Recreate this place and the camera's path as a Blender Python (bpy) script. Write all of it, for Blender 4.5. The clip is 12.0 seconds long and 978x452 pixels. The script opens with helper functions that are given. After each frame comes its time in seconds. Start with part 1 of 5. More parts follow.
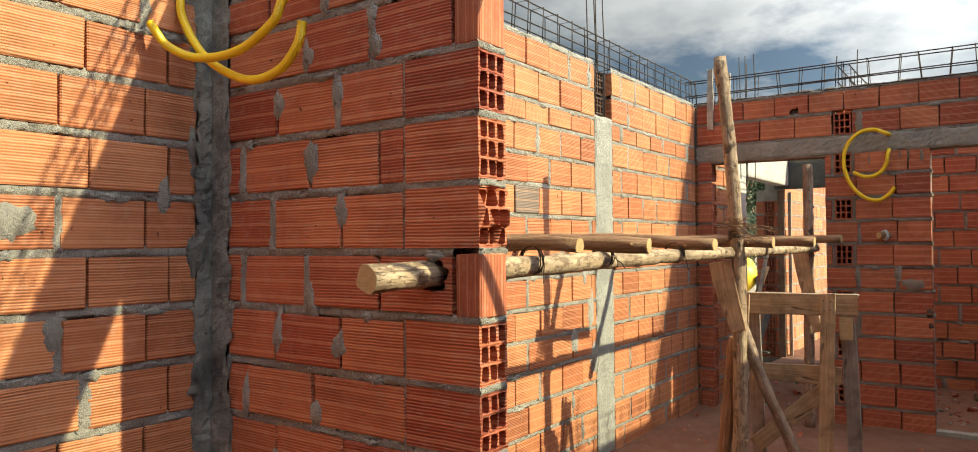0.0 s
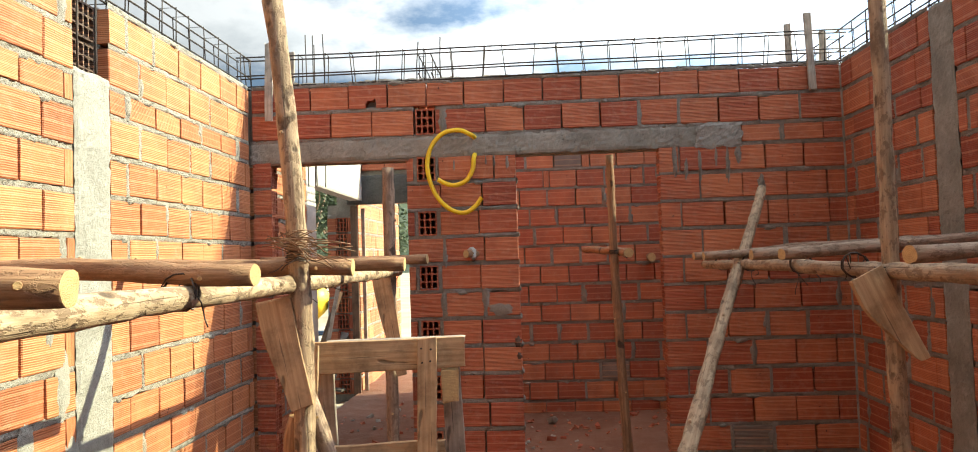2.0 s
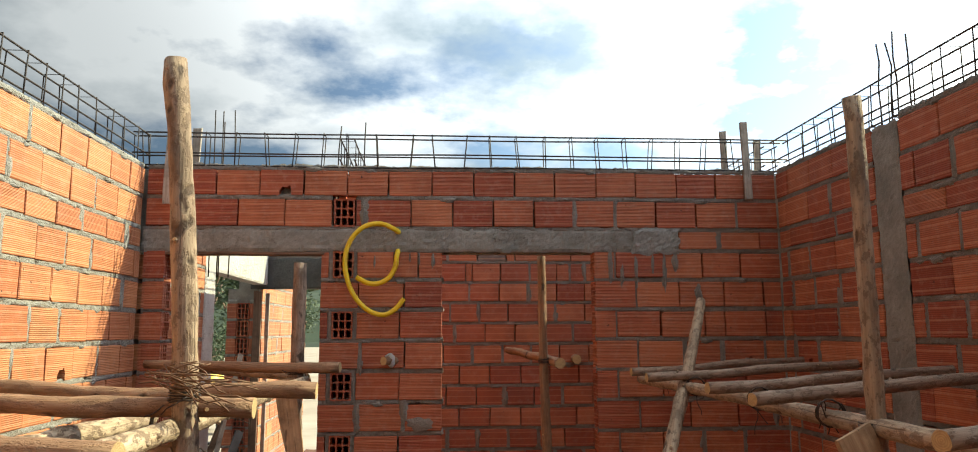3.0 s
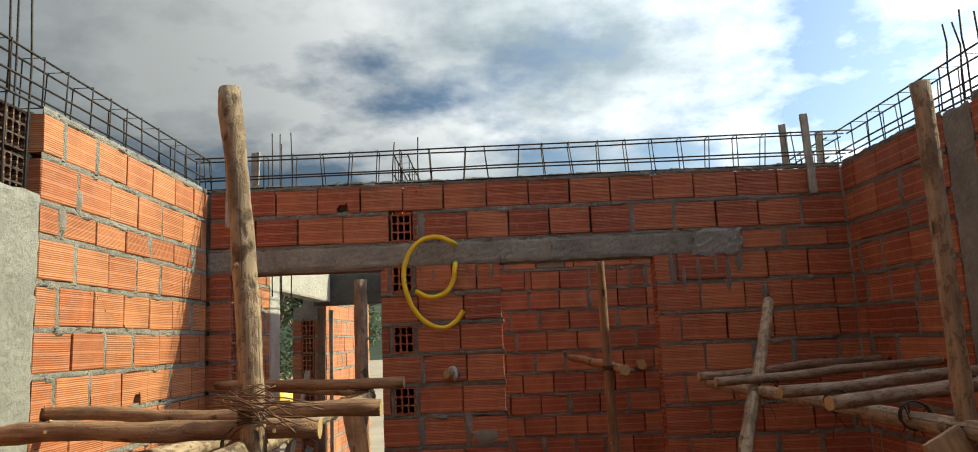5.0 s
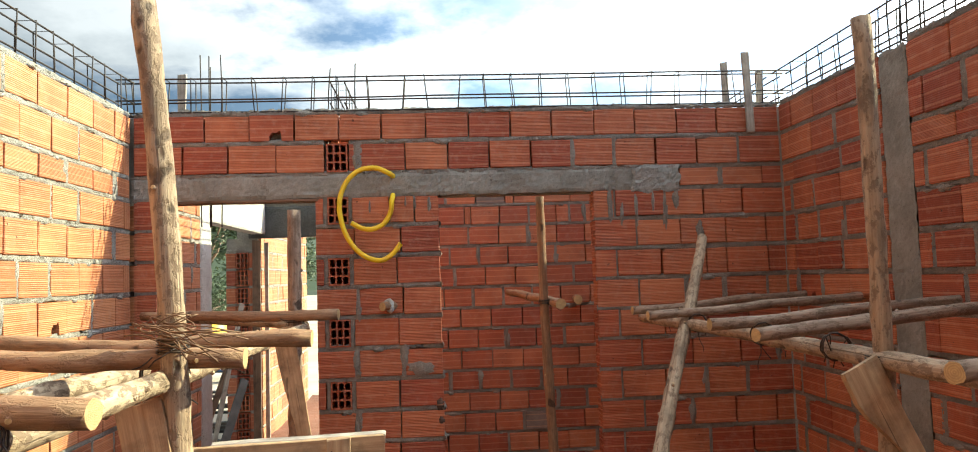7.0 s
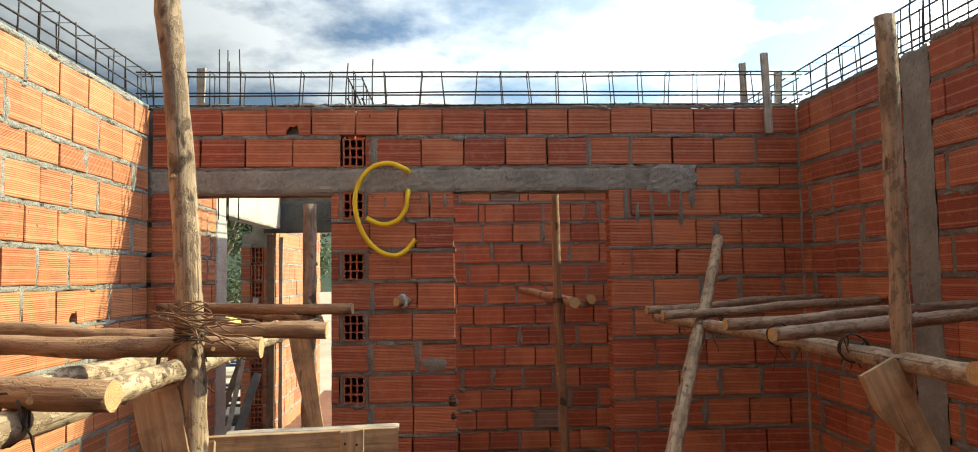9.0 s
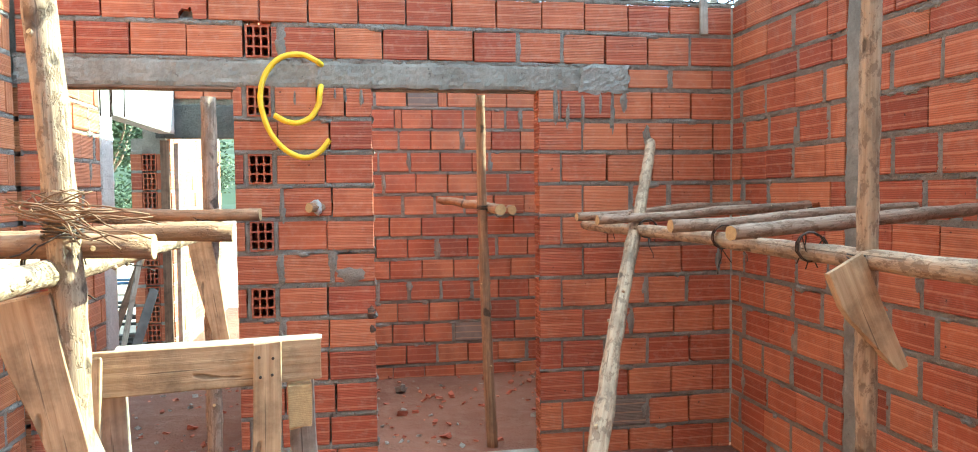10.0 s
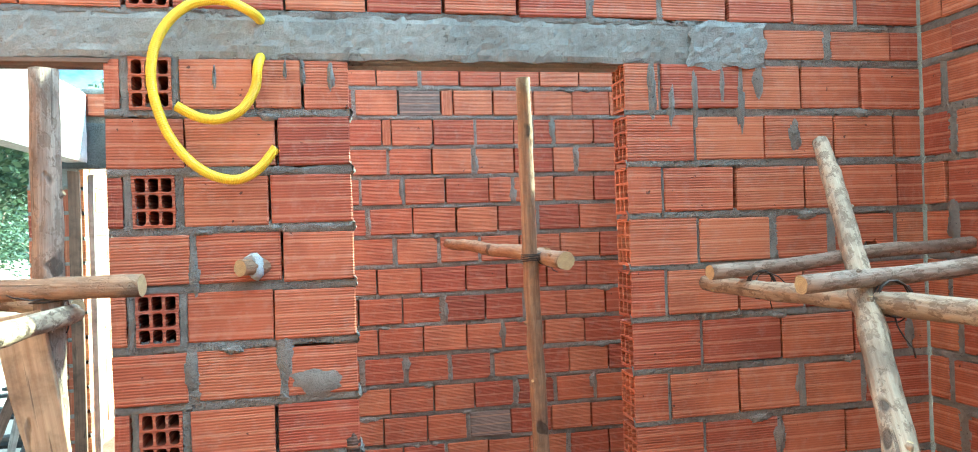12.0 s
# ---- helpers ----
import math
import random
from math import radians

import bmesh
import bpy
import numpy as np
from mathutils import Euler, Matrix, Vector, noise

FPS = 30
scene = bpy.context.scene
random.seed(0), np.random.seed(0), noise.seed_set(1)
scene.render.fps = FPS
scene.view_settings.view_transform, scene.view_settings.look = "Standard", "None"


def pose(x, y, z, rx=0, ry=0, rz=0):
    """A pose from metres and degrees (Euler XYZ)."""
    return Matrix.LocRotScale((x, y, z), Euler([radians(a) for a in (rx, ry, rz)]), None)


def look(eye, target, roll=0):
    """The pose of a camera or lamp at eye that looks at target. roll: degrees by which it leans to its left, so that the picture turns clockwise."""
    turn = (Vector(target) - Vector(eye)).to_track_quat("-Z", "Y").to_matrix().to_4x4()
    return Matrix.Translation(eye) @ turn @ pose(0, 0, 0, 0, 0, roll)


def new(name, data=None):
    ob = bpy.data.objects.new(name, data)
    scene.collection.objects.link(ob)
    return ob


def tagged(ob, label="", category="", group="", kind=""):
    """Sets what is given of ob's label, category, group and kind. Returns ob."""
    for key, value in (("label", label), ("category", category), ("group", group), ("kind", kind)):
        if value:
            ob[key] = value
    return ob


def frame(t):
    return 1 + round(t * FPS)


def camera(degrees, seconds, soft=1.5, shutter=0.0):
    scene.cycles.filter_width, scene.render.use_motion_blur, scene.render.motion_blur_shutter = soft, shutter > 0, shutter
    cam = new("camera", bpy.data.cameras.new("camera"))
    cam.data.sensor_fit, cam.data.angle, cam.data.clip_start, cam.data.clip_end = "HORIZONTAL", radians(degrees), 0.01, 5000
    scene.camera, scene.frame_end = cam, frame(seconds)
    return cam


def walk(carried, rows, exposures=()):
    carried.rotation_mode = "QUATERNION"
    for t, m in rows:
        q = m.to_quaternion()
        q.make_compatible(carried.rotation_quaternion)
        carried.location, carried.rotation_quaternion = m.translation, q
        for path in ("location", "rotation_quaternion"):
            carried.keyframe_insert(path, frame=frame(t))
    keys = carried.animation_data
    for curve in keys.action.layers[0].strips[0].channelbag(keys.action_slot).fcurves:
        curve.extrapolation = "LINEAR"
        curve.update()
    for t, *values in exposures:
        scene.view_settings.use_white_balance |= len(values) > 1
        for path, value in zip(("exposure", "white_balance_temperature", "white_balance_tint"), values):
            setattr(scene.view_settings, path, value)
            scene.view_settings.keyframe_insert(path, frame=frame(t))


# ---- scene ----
cam = camera(67.0, 12.0, 1.0)
PATH = [
    (0, (-0.189, -0.096, 1.555), (-1.343, 1.536, 1.602), -0.4),
    (0.5, (-0.317, 0.328, 1.5), (-1.3, 2.064, 1.648), -0.7),
    (1, (-0.44, 0.746, 1.509), (-1.202, 2.59, 1.654), -1.5),
    (1.5, (-0.587, 1.213, 1.526), (-0.896, 3.188, 1.556), -0.7),
    (2, (-0.662, 1.624, 1.569), (-0.767, 3.62, 1.654), -1.9),
    (2.5, (-0.766, 1.95, 1.672), (-0.634, 3.935, 1.879), -0.5),
    (3, (-0.776, 2.039, 1.793), (-0.635, 4.014, 2.075), -0.3),
    (3.5, (-0.751, 2.069, 1.814), (-0.655, 4.045, 2.107), -1.8),
    (3.7, (-0.759, 2.071, 1.818), (-0.682, 4.044, 2.133), -1.8),
    (5.3, (-0.768, 2.062, 1.805), (-0.785, 4.04, 2.102), -2.6),
    (5.5, (-0.766, 2.067, 1.798), (-0.744, 4.047, 2.081), -2.8),
    (6, (-0.747, 2.119, 1.79), (-0.6, 4.107, 1.949), -2.9),
    (6.5, (-0.73, 2.134, 1.784), (-0.583, 4.126, 1.893), -3.0),
    (7, (-0.743, 2.136, 1.788), (-0.606, 4.127, 1.919), -1.9),
    (7.2, (-0.796, 2.127, 1.804), (-0.695, 4.118, 1.953), -2.3),
    (8.8, (-0.773, 2.108, 1.799), (-0.731, 4.098, 2.001), -0.3),
    (9, (-0.756, 2.139, 1.769), (-0.654, 4.132, 1.901), -0.9),
    (9.5, (-0.805, 2.241, 1.748), (-0.518, 4.221, 1.741), -2.2),
    (10, (-0.83, 2.467, 1.684), (-0.483, 4.434, 1.593), -0.6),
    (10.5, (-0.837, 2.89, 1.665), (-0.528, 4.865, 1.604), -0.9),
    (11, (-0.863, 3.358, 1.731), (-0.396, 5.302, 1.694), -1.4),
    (11.5, (-0.894, 3.872, 1.707), (-0.422, 5.815, 1.72), -1.7),
    (12, (-0.79, 4.404, 1.712), (-0.391, 6.364, 1.716), -1.9),
]
LIGHT = [(0, 0.74, 6500, 6), (0.6, 0.66, 6500, 6), (1, 0.5, 6500, 6), (1.5, 0.9, 6500, 6), (2.5, 1.35, 6200, 4), (3.5, 0.15, 6400, 4), (5.5, 0.2, 6400, 4), (6, 0.75, 6300, 4), (6.5, 1.35, 6100, 2),
         (8.8, 0.65, 6400, 4), (9.5, 1.9, 5500, -2), (10, 2.45, 5100, -10), (11, 2.7, 4650, -18), (12, 2.75, 4550, -20)]
walk(cam, [(t, look(eye, target, roll)) for t, eye, target, roll in PATH], LIGHT)

# ---- light ----
SUN = Vector((1.0, 0.277, 0.66)).normalized()
world = bpy.data.worlds.new("sky")
scene.world = world
world.use_nodes = True


def sky_nodes(tree):
    tree.nodes.clear()
    N, L = tree.nodes, tree.links
    out, bg = N.new("ShaderNodeOutputWorld"), N.new("ShaderNodeBackground")
    sky = N.new("ShaderNodeTexSky")
    sky.sky_type, sky.sun_disc = "NISHITA", False
    sky.sun_elevation = math.asin(SUN.z)
    sky.sun_rotation = math.atan2(SUN.x, SUN.y)
    # broken cumulus over the clear sky, projected on a flat layer overhead
    co, sep = N.new("ShaderNodeTexCoord"), N.new("ShaderNodeSeparateXYZ")
    L.new(co.outputs["Generated"], sep.inputs[0])
    up = N.new("ShaderNodeMath")
    up.operation = "MAXIMUM"
    up.inputs[1].default_value = 0.0
    L.new(sep.outputs["Z"], up.inputs[0])
    lift = N.new("ShaderNodeMath")
    lift.inputs[1].default_value = 0.28
    L.new(up.outputs[0], lift.inputs[0])
    flat = N.new("ShaderNodeVectorMath")
    flat.operation = "DIVIDE"
    com = N.new("ShaderNodeCombineXYZ")
    for a in "XYZ":
        L.new(lift.outputs[0], com.inputs[a])
    L.new(co.outputs["Generated"], flat.inputs[0])
    L.new(com.outputs[0], flat.inputs[1])
    place = N.new("ShaderNodeMapping")
    place.inputs["Location"].default_value = (3.1, 1.7, 0.0)
    L.new(flat.outputs[0], place.inputs[0])
    big, dark = N.new("ShaderNodeTexNoise"), N.new("ShaderNodeTexNoise")
    big.inputs["Scale"].default_value, big.inputs["Detail"].default_value, big.inputs["Roughness"].default_value = 1.15, 11, 0.57
    dark.inputs["Scale"].default_value, dark.inputs["Detail"].default_value, dark.inputs["Roughness"].default_value = 1.5, 10, 0.56
    L.new(place.outputs[0], big.inputs["Vector"])
    shift = N.new("ShaderNodeVectorMath")
    shift.inputs[1].default_value = (0.35, 0.12, 0.9)
    L.new(place.outputs[0], shift.inputs[0])
    L.new(shift.outputs[0], dark.inputs["Vector"])
    cover, shade = N.new("ShaderNodeValToRGB"), N.new("ShaderNodeValToRGB")
    cover.color_ramp.elements[0].position, cover.color_ramp.elements[1].position = 0.41, 0.50
    shade.color_ramp.elements[0].position, shade.color_ramp.elements[1].position = 0.40, 0.60
    shade.color_ramp.elements[0].color = (5.6, 6.7, 7.6, 1)
    shade.color_ramp.elements[1].color = (17.0, 17.2, 17.4, 1)
    L.new(big.outputs["Fac"], cover.inputs[0])
    L.new(dark.outputs["Fac"], shade.inputs[0])
    mix = N.new("ShaderNodeMix")
    mix.data_type = "RGBA"
    # the clouds thin out overhead, where one looks up between them
    thin = N.new("ShaderNodeMapRange")
    thin.interpolation_type = "SMOOTHSTEP"
    for key, value in (("From Min", 0.42), ("From Max", 0.72), ("To Min", 1.0), ("To Max", 0.8)):
        thin.inputs[key].default_value = value
    L.new(sep.outputs["Z"], thin.inputs["Value"])
    fac = N.new("ShaderNodeMath")
    fac.operation = "MULTIPLY"
    L.new(cover.outputs[0], fac.inputs[0])
    L.new(thin.outputs[0], fac.inputs[1])
    L.new(fac.outputs[0], mix.inputs[0])
    clear = N.new("ShaderNodeVectorMath")
    clear.operation = "SCALE"
    clear.inputs["Scale"].default_value = 1.7
    L.new(sky.outputs[0], clear.inputs[0])
    L.new(clear.outputs[0], mix.inputs[6])
    L.new(shade.outputs[0], mix.inputs[7])
    bg.inputs["Strength"].default_value = 0.052
    toward = N.new("ShaderNodeVectorMath")
    toward.operation = "DOT_PRODUCT"
    toward.inputs[1].default_value = SUN
    L.new(co.outputs["Generated"], toward.inputs[0])
    glow = N.new("ShaderNodeMapRange")
    glow.interpolation_type = "SMOOTHSTEP"
    for key, value in (("From Min", 0.0), ("From Max", 1.0), ("To Min", 0.44), ("To Max", 2.3)):
        glow.inputs[key].default_value = value
    L.new(toward.outputs["Value"], glow.inputs["Value"])
    scale = N.new("ShaderNodeVectorMath")
    scale.operation = "SCALE"
    L.new(mix.outputs[2], scale.inputs[0])
    L.new(glow.outputs[0], scale.inputs["Scale"])
    L.new(scale.outputs[0], bg.inputs["Color"])
    L.new(bg.outputs[0], out.inputs["Surface"])


sky_nodes(world.node_tree)
sun = new("sun", bpy.data.lights.new("sun", "SUN"))
sun.data.energy, sun.data.angle, sun.data.color = 4.6, radians(0.5), (1.0, 0.92, 0.62)
sun.matrix_world = look((20, 6, 14), Vector((20, 6, 14)) - SUN)


# ---- materials ----
class Mat:
    """A small builder of node materials on object coordinates."""

    def __init__(self, name, rough=0.8, metal=0.0, coords="Object"):
        self.m = bpy.data.materials.new(name)
        self.m.use_nodes = True
        self.t = self.m.node_tree
        self.b = self.t.nodes["Principled BSDF"]
        self.b.inputs["Roughness"].default_value, self.b.inputs["Metallic"].default_value = rough, metal
        self.co = self.t.nodes.new("ShaderNodeTexCoord").outputs[coords]
        self.rnd = self.t.nodes.new("ShaderNodeObjectInfo").outputs["Random"]

    def node(self, kind, *ins, **props):
        n = self.t.nodes.new(kind)
        for key, value in props.items():
            if key == "operation":
                n.operation = value
            elif key == "blend_type":
                n.blend_type = value
            elif key == "data_type":
                n.data_type = value
        for i, v in enumerate(ins):
            if v is None:
                continue
            if isinstance(v, bpy.types.NodeSocket):
                self.t.links.new(v, n.inputs[i])
            else:
                n.inputs[i].default_value = v
        return n

    def math(self, op, a, b=None, c=None):
        return self.node("ShaderNodeMath", a, b, c, operation=op).outputs[0]

    def noise(self, scale, detail=3.0, rough=0.5, vec=None):
        n = self.node("ShaderNodeTexNoise")
        self.t.links.new(vec or self.co, n.inputs["Vector"])
        n.inputs["Scale"].default_value, n.inputs["Detail"].default_value, n.inputs["Roughness"].default_value = scale, detail, rough
        return n.outputs["Fac"]

    def stretched(self, sx, sy, sz):
        n = self.node("ShaderNodeMapping", self.co)
        n.inputs["Scale"].default_value = (sx, sy, sz)
        return n.outputs[0]

    def shifted(self):
        """Coordinates moved by the object's random number, so that alike pieces differ."""
        k = self.math("MULTIPLY", self.rnd, 37.0)
        c = self.node("ShaderNodeCombineXYZ", k, k, k).outputs[0]
        return self.node("ShaderNodeVectorMath", self.co, c).outputs[0]

    def ramp(self, fac, *stops):
        n = self.t.nodes.new("ShaderNodeValToRGB")
        els = n.color_ramp.elements
        while len(els) < len(stops):
            els.new(0.5)
        for e, (p, c) in zip(els, stops):
            e.position, e.color = p, (*c, 1) if len(c) == 3 else c
        self.t.links.new(fac, n.inputs[0])
        return n.outputs[0]

    def mix(self, fac, a, b, blend="MIX"):
        n = self.t.nodes.new("ShaderNodeMix")
        n.data_type, n.blend_type = "RGBA", blend
        for i, v in ((0, fac), (6, a), (7, b)):
            if isinstance(v, bpy.types.NodeSocket):
                self.t.links.new(v, n.inputs[i])
            else:
                n.inputs[i].default_value = v if i == 0 else (*v, 1)
        return n.outputs[2]

    def done(self, color, height=None, bump=0.3, dist=0.01, rough=None):
        self.t.links.new(color, self.b.inputs["Base Color"])
        if rough is not None:
            self.t.links.new(rough, self.b.inputs["Roughness"])
        if height is not None:
            n = self.t.nodes.new("ShaderNodeBump")
            n.inputs["Strength"].default_value, n.inputs["Distance"].default_value = bump, dist
            self.t.links.new(height, n.inputs["Height"])
            self.t.links.new(n.outputs[0], self.b.inputs["Normal"])
        return self.m


def brick_material(name, lo, mid, hi, comb=0.45):
    """Extruded clay block: fine combed ridges along its length, pale bands, blotches from firing."""
    m = Mat(name, 0.75)
    v = m.shifted()
    z = m.node("ShaderNodeSeparateXYZ", m.co).outputs["Z"]
    wob = m.math("MULTIPLY", m.noise(9.0, 2, 0.5, v), 0.006)
    zz = m.math("ADD", z, wob)
    ridge = m.math("SINE", m.math("MULTIPLY", zz, 2 * math.pi / 0.0104))
    ridge01 = m.math("MULTIPLY_ADD", ridge, 0.5, 0.5)
    band = m.math("SINE", m.math("MULTIPLY", m.math("ADD", zz, 0.0157), 2 * math.pi / 0.0625))
    band = m.ramp(band, (0.86, (0, 0, 0)), (0.95, (1, 1, 1)))
    worn = m.ramp(m.noise(3.5, 3, 0.5, v), (0.35, (0.4, 0.4, 0.4)), (0.6, (1, 1, 1)))
    base = m.ramp(m.rnd, (0.0, lo), (0.25, mid), (0.55, hi), (0.8, mid), (0.93, lo), (1.0, tuple(0.7 * k for k in lo)))
    blotch = m.ramp(m.noise(4.0, 4, 0.6, v), (0.42, (0, 0, 0)), (0.75, (1, 1, 1)))
    c = m.mix(m.math("MULTIPLY", blotch, 0.6), base, tuple(0.6 * k for k in lo))
    c = m.mix(m.math("MULTIPLY", band, 0.34), c, (0.70, 0.36, 0.20))
    dust = m.ramp(m.noise(20.0, 5, 0.7, v), (0.50, (0, 0, 0)), (0.72, (1, 1, 1)))
    c = m.mix(m.math("MULTIPLY", dust, 0.22), c, (0.55, 0.40, 0.30))
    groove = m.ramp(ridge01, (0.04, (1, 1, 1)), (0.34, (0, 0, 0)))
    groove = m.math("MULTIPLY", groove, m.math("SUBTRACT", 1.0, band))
    # shade of the groove bottoms is put into the colour, besides the bump
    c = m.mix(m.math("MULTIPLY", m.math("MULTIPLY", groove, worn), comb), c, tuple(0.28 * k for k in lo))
    pits = m.ramp(m.noise(34.0, 2, 0.5, v), (0.735, (0, 0, 0)), (0.76, (1, 1, 1)))
    c = m.mix(m.math("MULTIPLY", pits, 0.8), c, (0.05, 0.02, 0.012))
    h = m.math("ADD", m.math("MULTIPLY", m.math("MULTIPLY", ridge01, worn), 0.8), m.math("MULTIPLY", m.noise(60.0, 4, 0.6, v), 0.5))
    h = m.math("SUBTRACT", h, pits)
    return m.done(c, h, 0.7, 0.004)


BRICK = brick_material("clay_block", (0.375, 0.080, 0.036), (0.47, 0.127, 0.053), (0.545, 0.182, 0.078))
# slightly yellower blocks, brightened in colour for the sun on the west walls
BRICK_SUN_OCHRE = brick_material("sun_ochre_block", (0.47, 0.148, 0.056), (0.55, 0.196, 0.077), (0.61, 0.242, 0.099), 0.58)
# near-black clay that paints shade inside cells, the slot and broken corners
BRICK_SHADE = brick_material("shade_dark_block", (0.05, 0.03, 0.022), (0.07, 0.04, 0.028), (0.09, 0.05, 0.035))
BRICK_GREY = brick_material("overfired_block", (0.20, 0.14, 0.11), (0.24, 0.18, 0.14), (0.28, 0.2, 0.16))


def mortar_material(name, a, b, scale=7.0, bump=1.0, pits=0.7):
    """Sandy mortar: grey patches, a pale crust, sand grain and small dark voids."""
    m = Mat(name, 0.92)
    n1, n2, n3 = m.noise(scale, 5, 0.6), m.noise(scale * 12, 4, 0.7), m.noise(scale * 40, 3, 0.7)
    c = m.mix(m.ramp(n1, (0.3, (0, 0, 0)), (0.7, (1, 1, 1))), a, b)
    crust = m.ramp(m.noise(scale * 3.1, 5, 0.65), (0.52, (0, 0, 0)), (0.68, (1, 1, 1)))
    c = m.mix(m.math("MULTIPLY", crust, 0.35), c, tuple(min(0.75, 1.35 * k) for k in b))
    c = m.mix(m.math("MULTIPLY", m.ramp(n2, (0.45, (0, 0, 0)), (0.75, (1, 1, 1))), 0.3), c, tuple(0.55 * k for k in a))
    voids = m.ramp(m.noise(scale * 9, 3, 0.6), (0.665, (0, 0, 0)), (0.70, (1, 1, 1)))
    c = m.mix(m.math("MULTIPLY", voids, pits), c, tuple(0.22 * k for k in a))
    h = m.math("ADD", n1, m.math("MULTIPLY", n2, 0.7))
    h = m.math("ADD", h, m.math("MULTIPLY", n3, 0.45))
    return m.done(c, m.math("SUBTRACT", h, m.math("MULTIPLY", voids, 0.6)), bump, 0.014)


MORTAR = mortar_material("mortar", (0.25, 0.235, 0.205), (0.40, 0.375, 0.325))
MORTAR_BROWN = mortar_material("brownish_mortar", (0.205, 0.178, 0.15), (0.335, 0.298, 0.252))
CONCRETE_DARK = mortar_material("damp_concrete", (0.06, 0.06, 0.058), (0.12, 0.118, 0.11), 4.0)
MORTAR_PALE = mortar_material("dried_mortar", (0.25, 0.245, 0.22), (0.37, 0.36, 0.325), 5.0, 0.8, 0.25)
CONCRETE = mortar_material("cast_concrete", (0.19, 0.178, 0.15), (0.345, 0.325, 0.28), 4.0, 0.55, 0.4)
COLUMN_MORTAR = mortar_material("trowelled_column", (0.10, 0.10, 0.09), (0.33, 0.32, 0.275), 6.0, 1.0)
CONCRETE_PALE = mortar_material("new_concrete", (0.46, 0.45, 0.42), (0.58, 0.57, 0.54), 2.5, 1.0, 0.2)


def wood_material(name, a, b, grain=(90, 90, 2.5), knots=True, rough=0.8, bump=0.6, flake=0.0):
    m = Mat(name, rough)
    v = m.stretched(*grain)
    n1 = m.noise(1.0, 6, 0.65, v)
    n2 = m.noise(7.0, 5, 0.65, m.stretched(1, 1, 0.5) if grain[2] < 10 else None)
    c = m.mix(m.ramp(n1, (0.36, (0, 0, 0)), (0.66, (1, 1, 1))), a, b)
    c = m.mix(m.math("MULTIPLY", m.ramp(n2, (0.46, (0, 0, 0)), (0.68, (1, 1, 1))), 0.75), c, tuple(0.38 * k for k in a))
    h = n1
    if knots:
        k = m.ramp(m.noise(13.0, 2, 0.4, m.stretched(1, 1, 0.7)), (0.66, (0, 0, 0)), (0.71, (1, 1, 1))) if grain[0] > 10 else m.ramp(m.noise(9.0, 2, 0.4, m.stretched(0.6, 2, 2)), (0.71, (0, 0, 0)), (0.75, (1, 1, 1)))
        c = m.mix(m.math("MULTIPLY", k, 0.85 if grain[0] > 10 else 0.6), c, (0.04, 0.022, 0.012))
        crack = m.ramp(m.noise(1.0, 3, 0.5, m.stretched(70, 70, 1.6) if grain[0] > 10 else m.stretched(1.6, 70, 70)), (0.66, (0, 0, 0)), (0.70, (1, 1, 1)))
        c = m.mix(m.math("MULTIPLY", crack, 0.7), c, tuple(0.25 * k2 for k2 in a))
        h = m.math("SUBTRACT", h, m.math("ADD", k, m.math("MULTIPLY", crack, 0.6)))
    if flake:
        f = m.ramp(m.noise(38.0, 5, 0.7, m.stretched(1, 1, 0.55)), (0.50, (0, 0, 0)), (0.57, (1, 1, 1)))
        c = m.mix(m.math("MULTIPLY", f, flake), c, (0.16, 0.10, 0.06))
        h = m.math("SUBTRACT", h, m.math("MULTIPLY", f, 0.8))
    return m.done(c, h, bump, 0.008)


BARK = wood_material("debarked_pole", (0.24, 0.125, 0.065), (0.42, 0.25, 0.135), flake=0.25)
BARK_TAN = wood_material("tan_pole", (0.33, 0.22, 0.135), (0.50, 0.37, 0.245), flake=0.65)
BARK_PALE = wood_material("pale_pole", (0.36, 0.25, 0.15), (0.56, 0.43, 0.29), (50, 50, 6), flake=0.8)
BARK_GREY = wood_material("weathered_pole", (0.26, 0.17, 0.115), (0.44, 0.32, 0.235), flake=0.6)


def cut_material():
    """Sawn pole end: growth rings round the pith, saw marks and a dark bark rim."""
    m = Mat("cut_wood", 0.85)
    xyz = m.node("ShaderNodeSeparateXYZ", m.co)
    x, y = xyz.outputs["X"], xyz.outputs["Y"]
    r = m.math("SQRT", m.math("ADD", m.math("MULTIPLY", x, x), m.math("MULTIPLY", y, y)))
    r = m.math("ADD", r, m.math("MULTIPLY", m.noise(30, 3), 0.008))
    ring = m.math("SINE", m.math("MULTIPLY", r, 1100.0))
    c = m.mix(m.math("MULTIPLY_ADD", ring, 0.25, 0.25), (0.60, 0.42, 0.20), (0.40, 0.24, 0.10))
    c = m.mix(m.math("MULTIPLY", m.ramp(m.noise(45, 4, 0.7), (0.4, (0, 0, 0)), (0.7, (1, 1, 1))), 0.5), c, (0.30, 0.19, 0.09))
    return m.done(c, m.noise(120, 3, 0.6, m.stretched(1, 8, 1)), 0.6, 0.004)


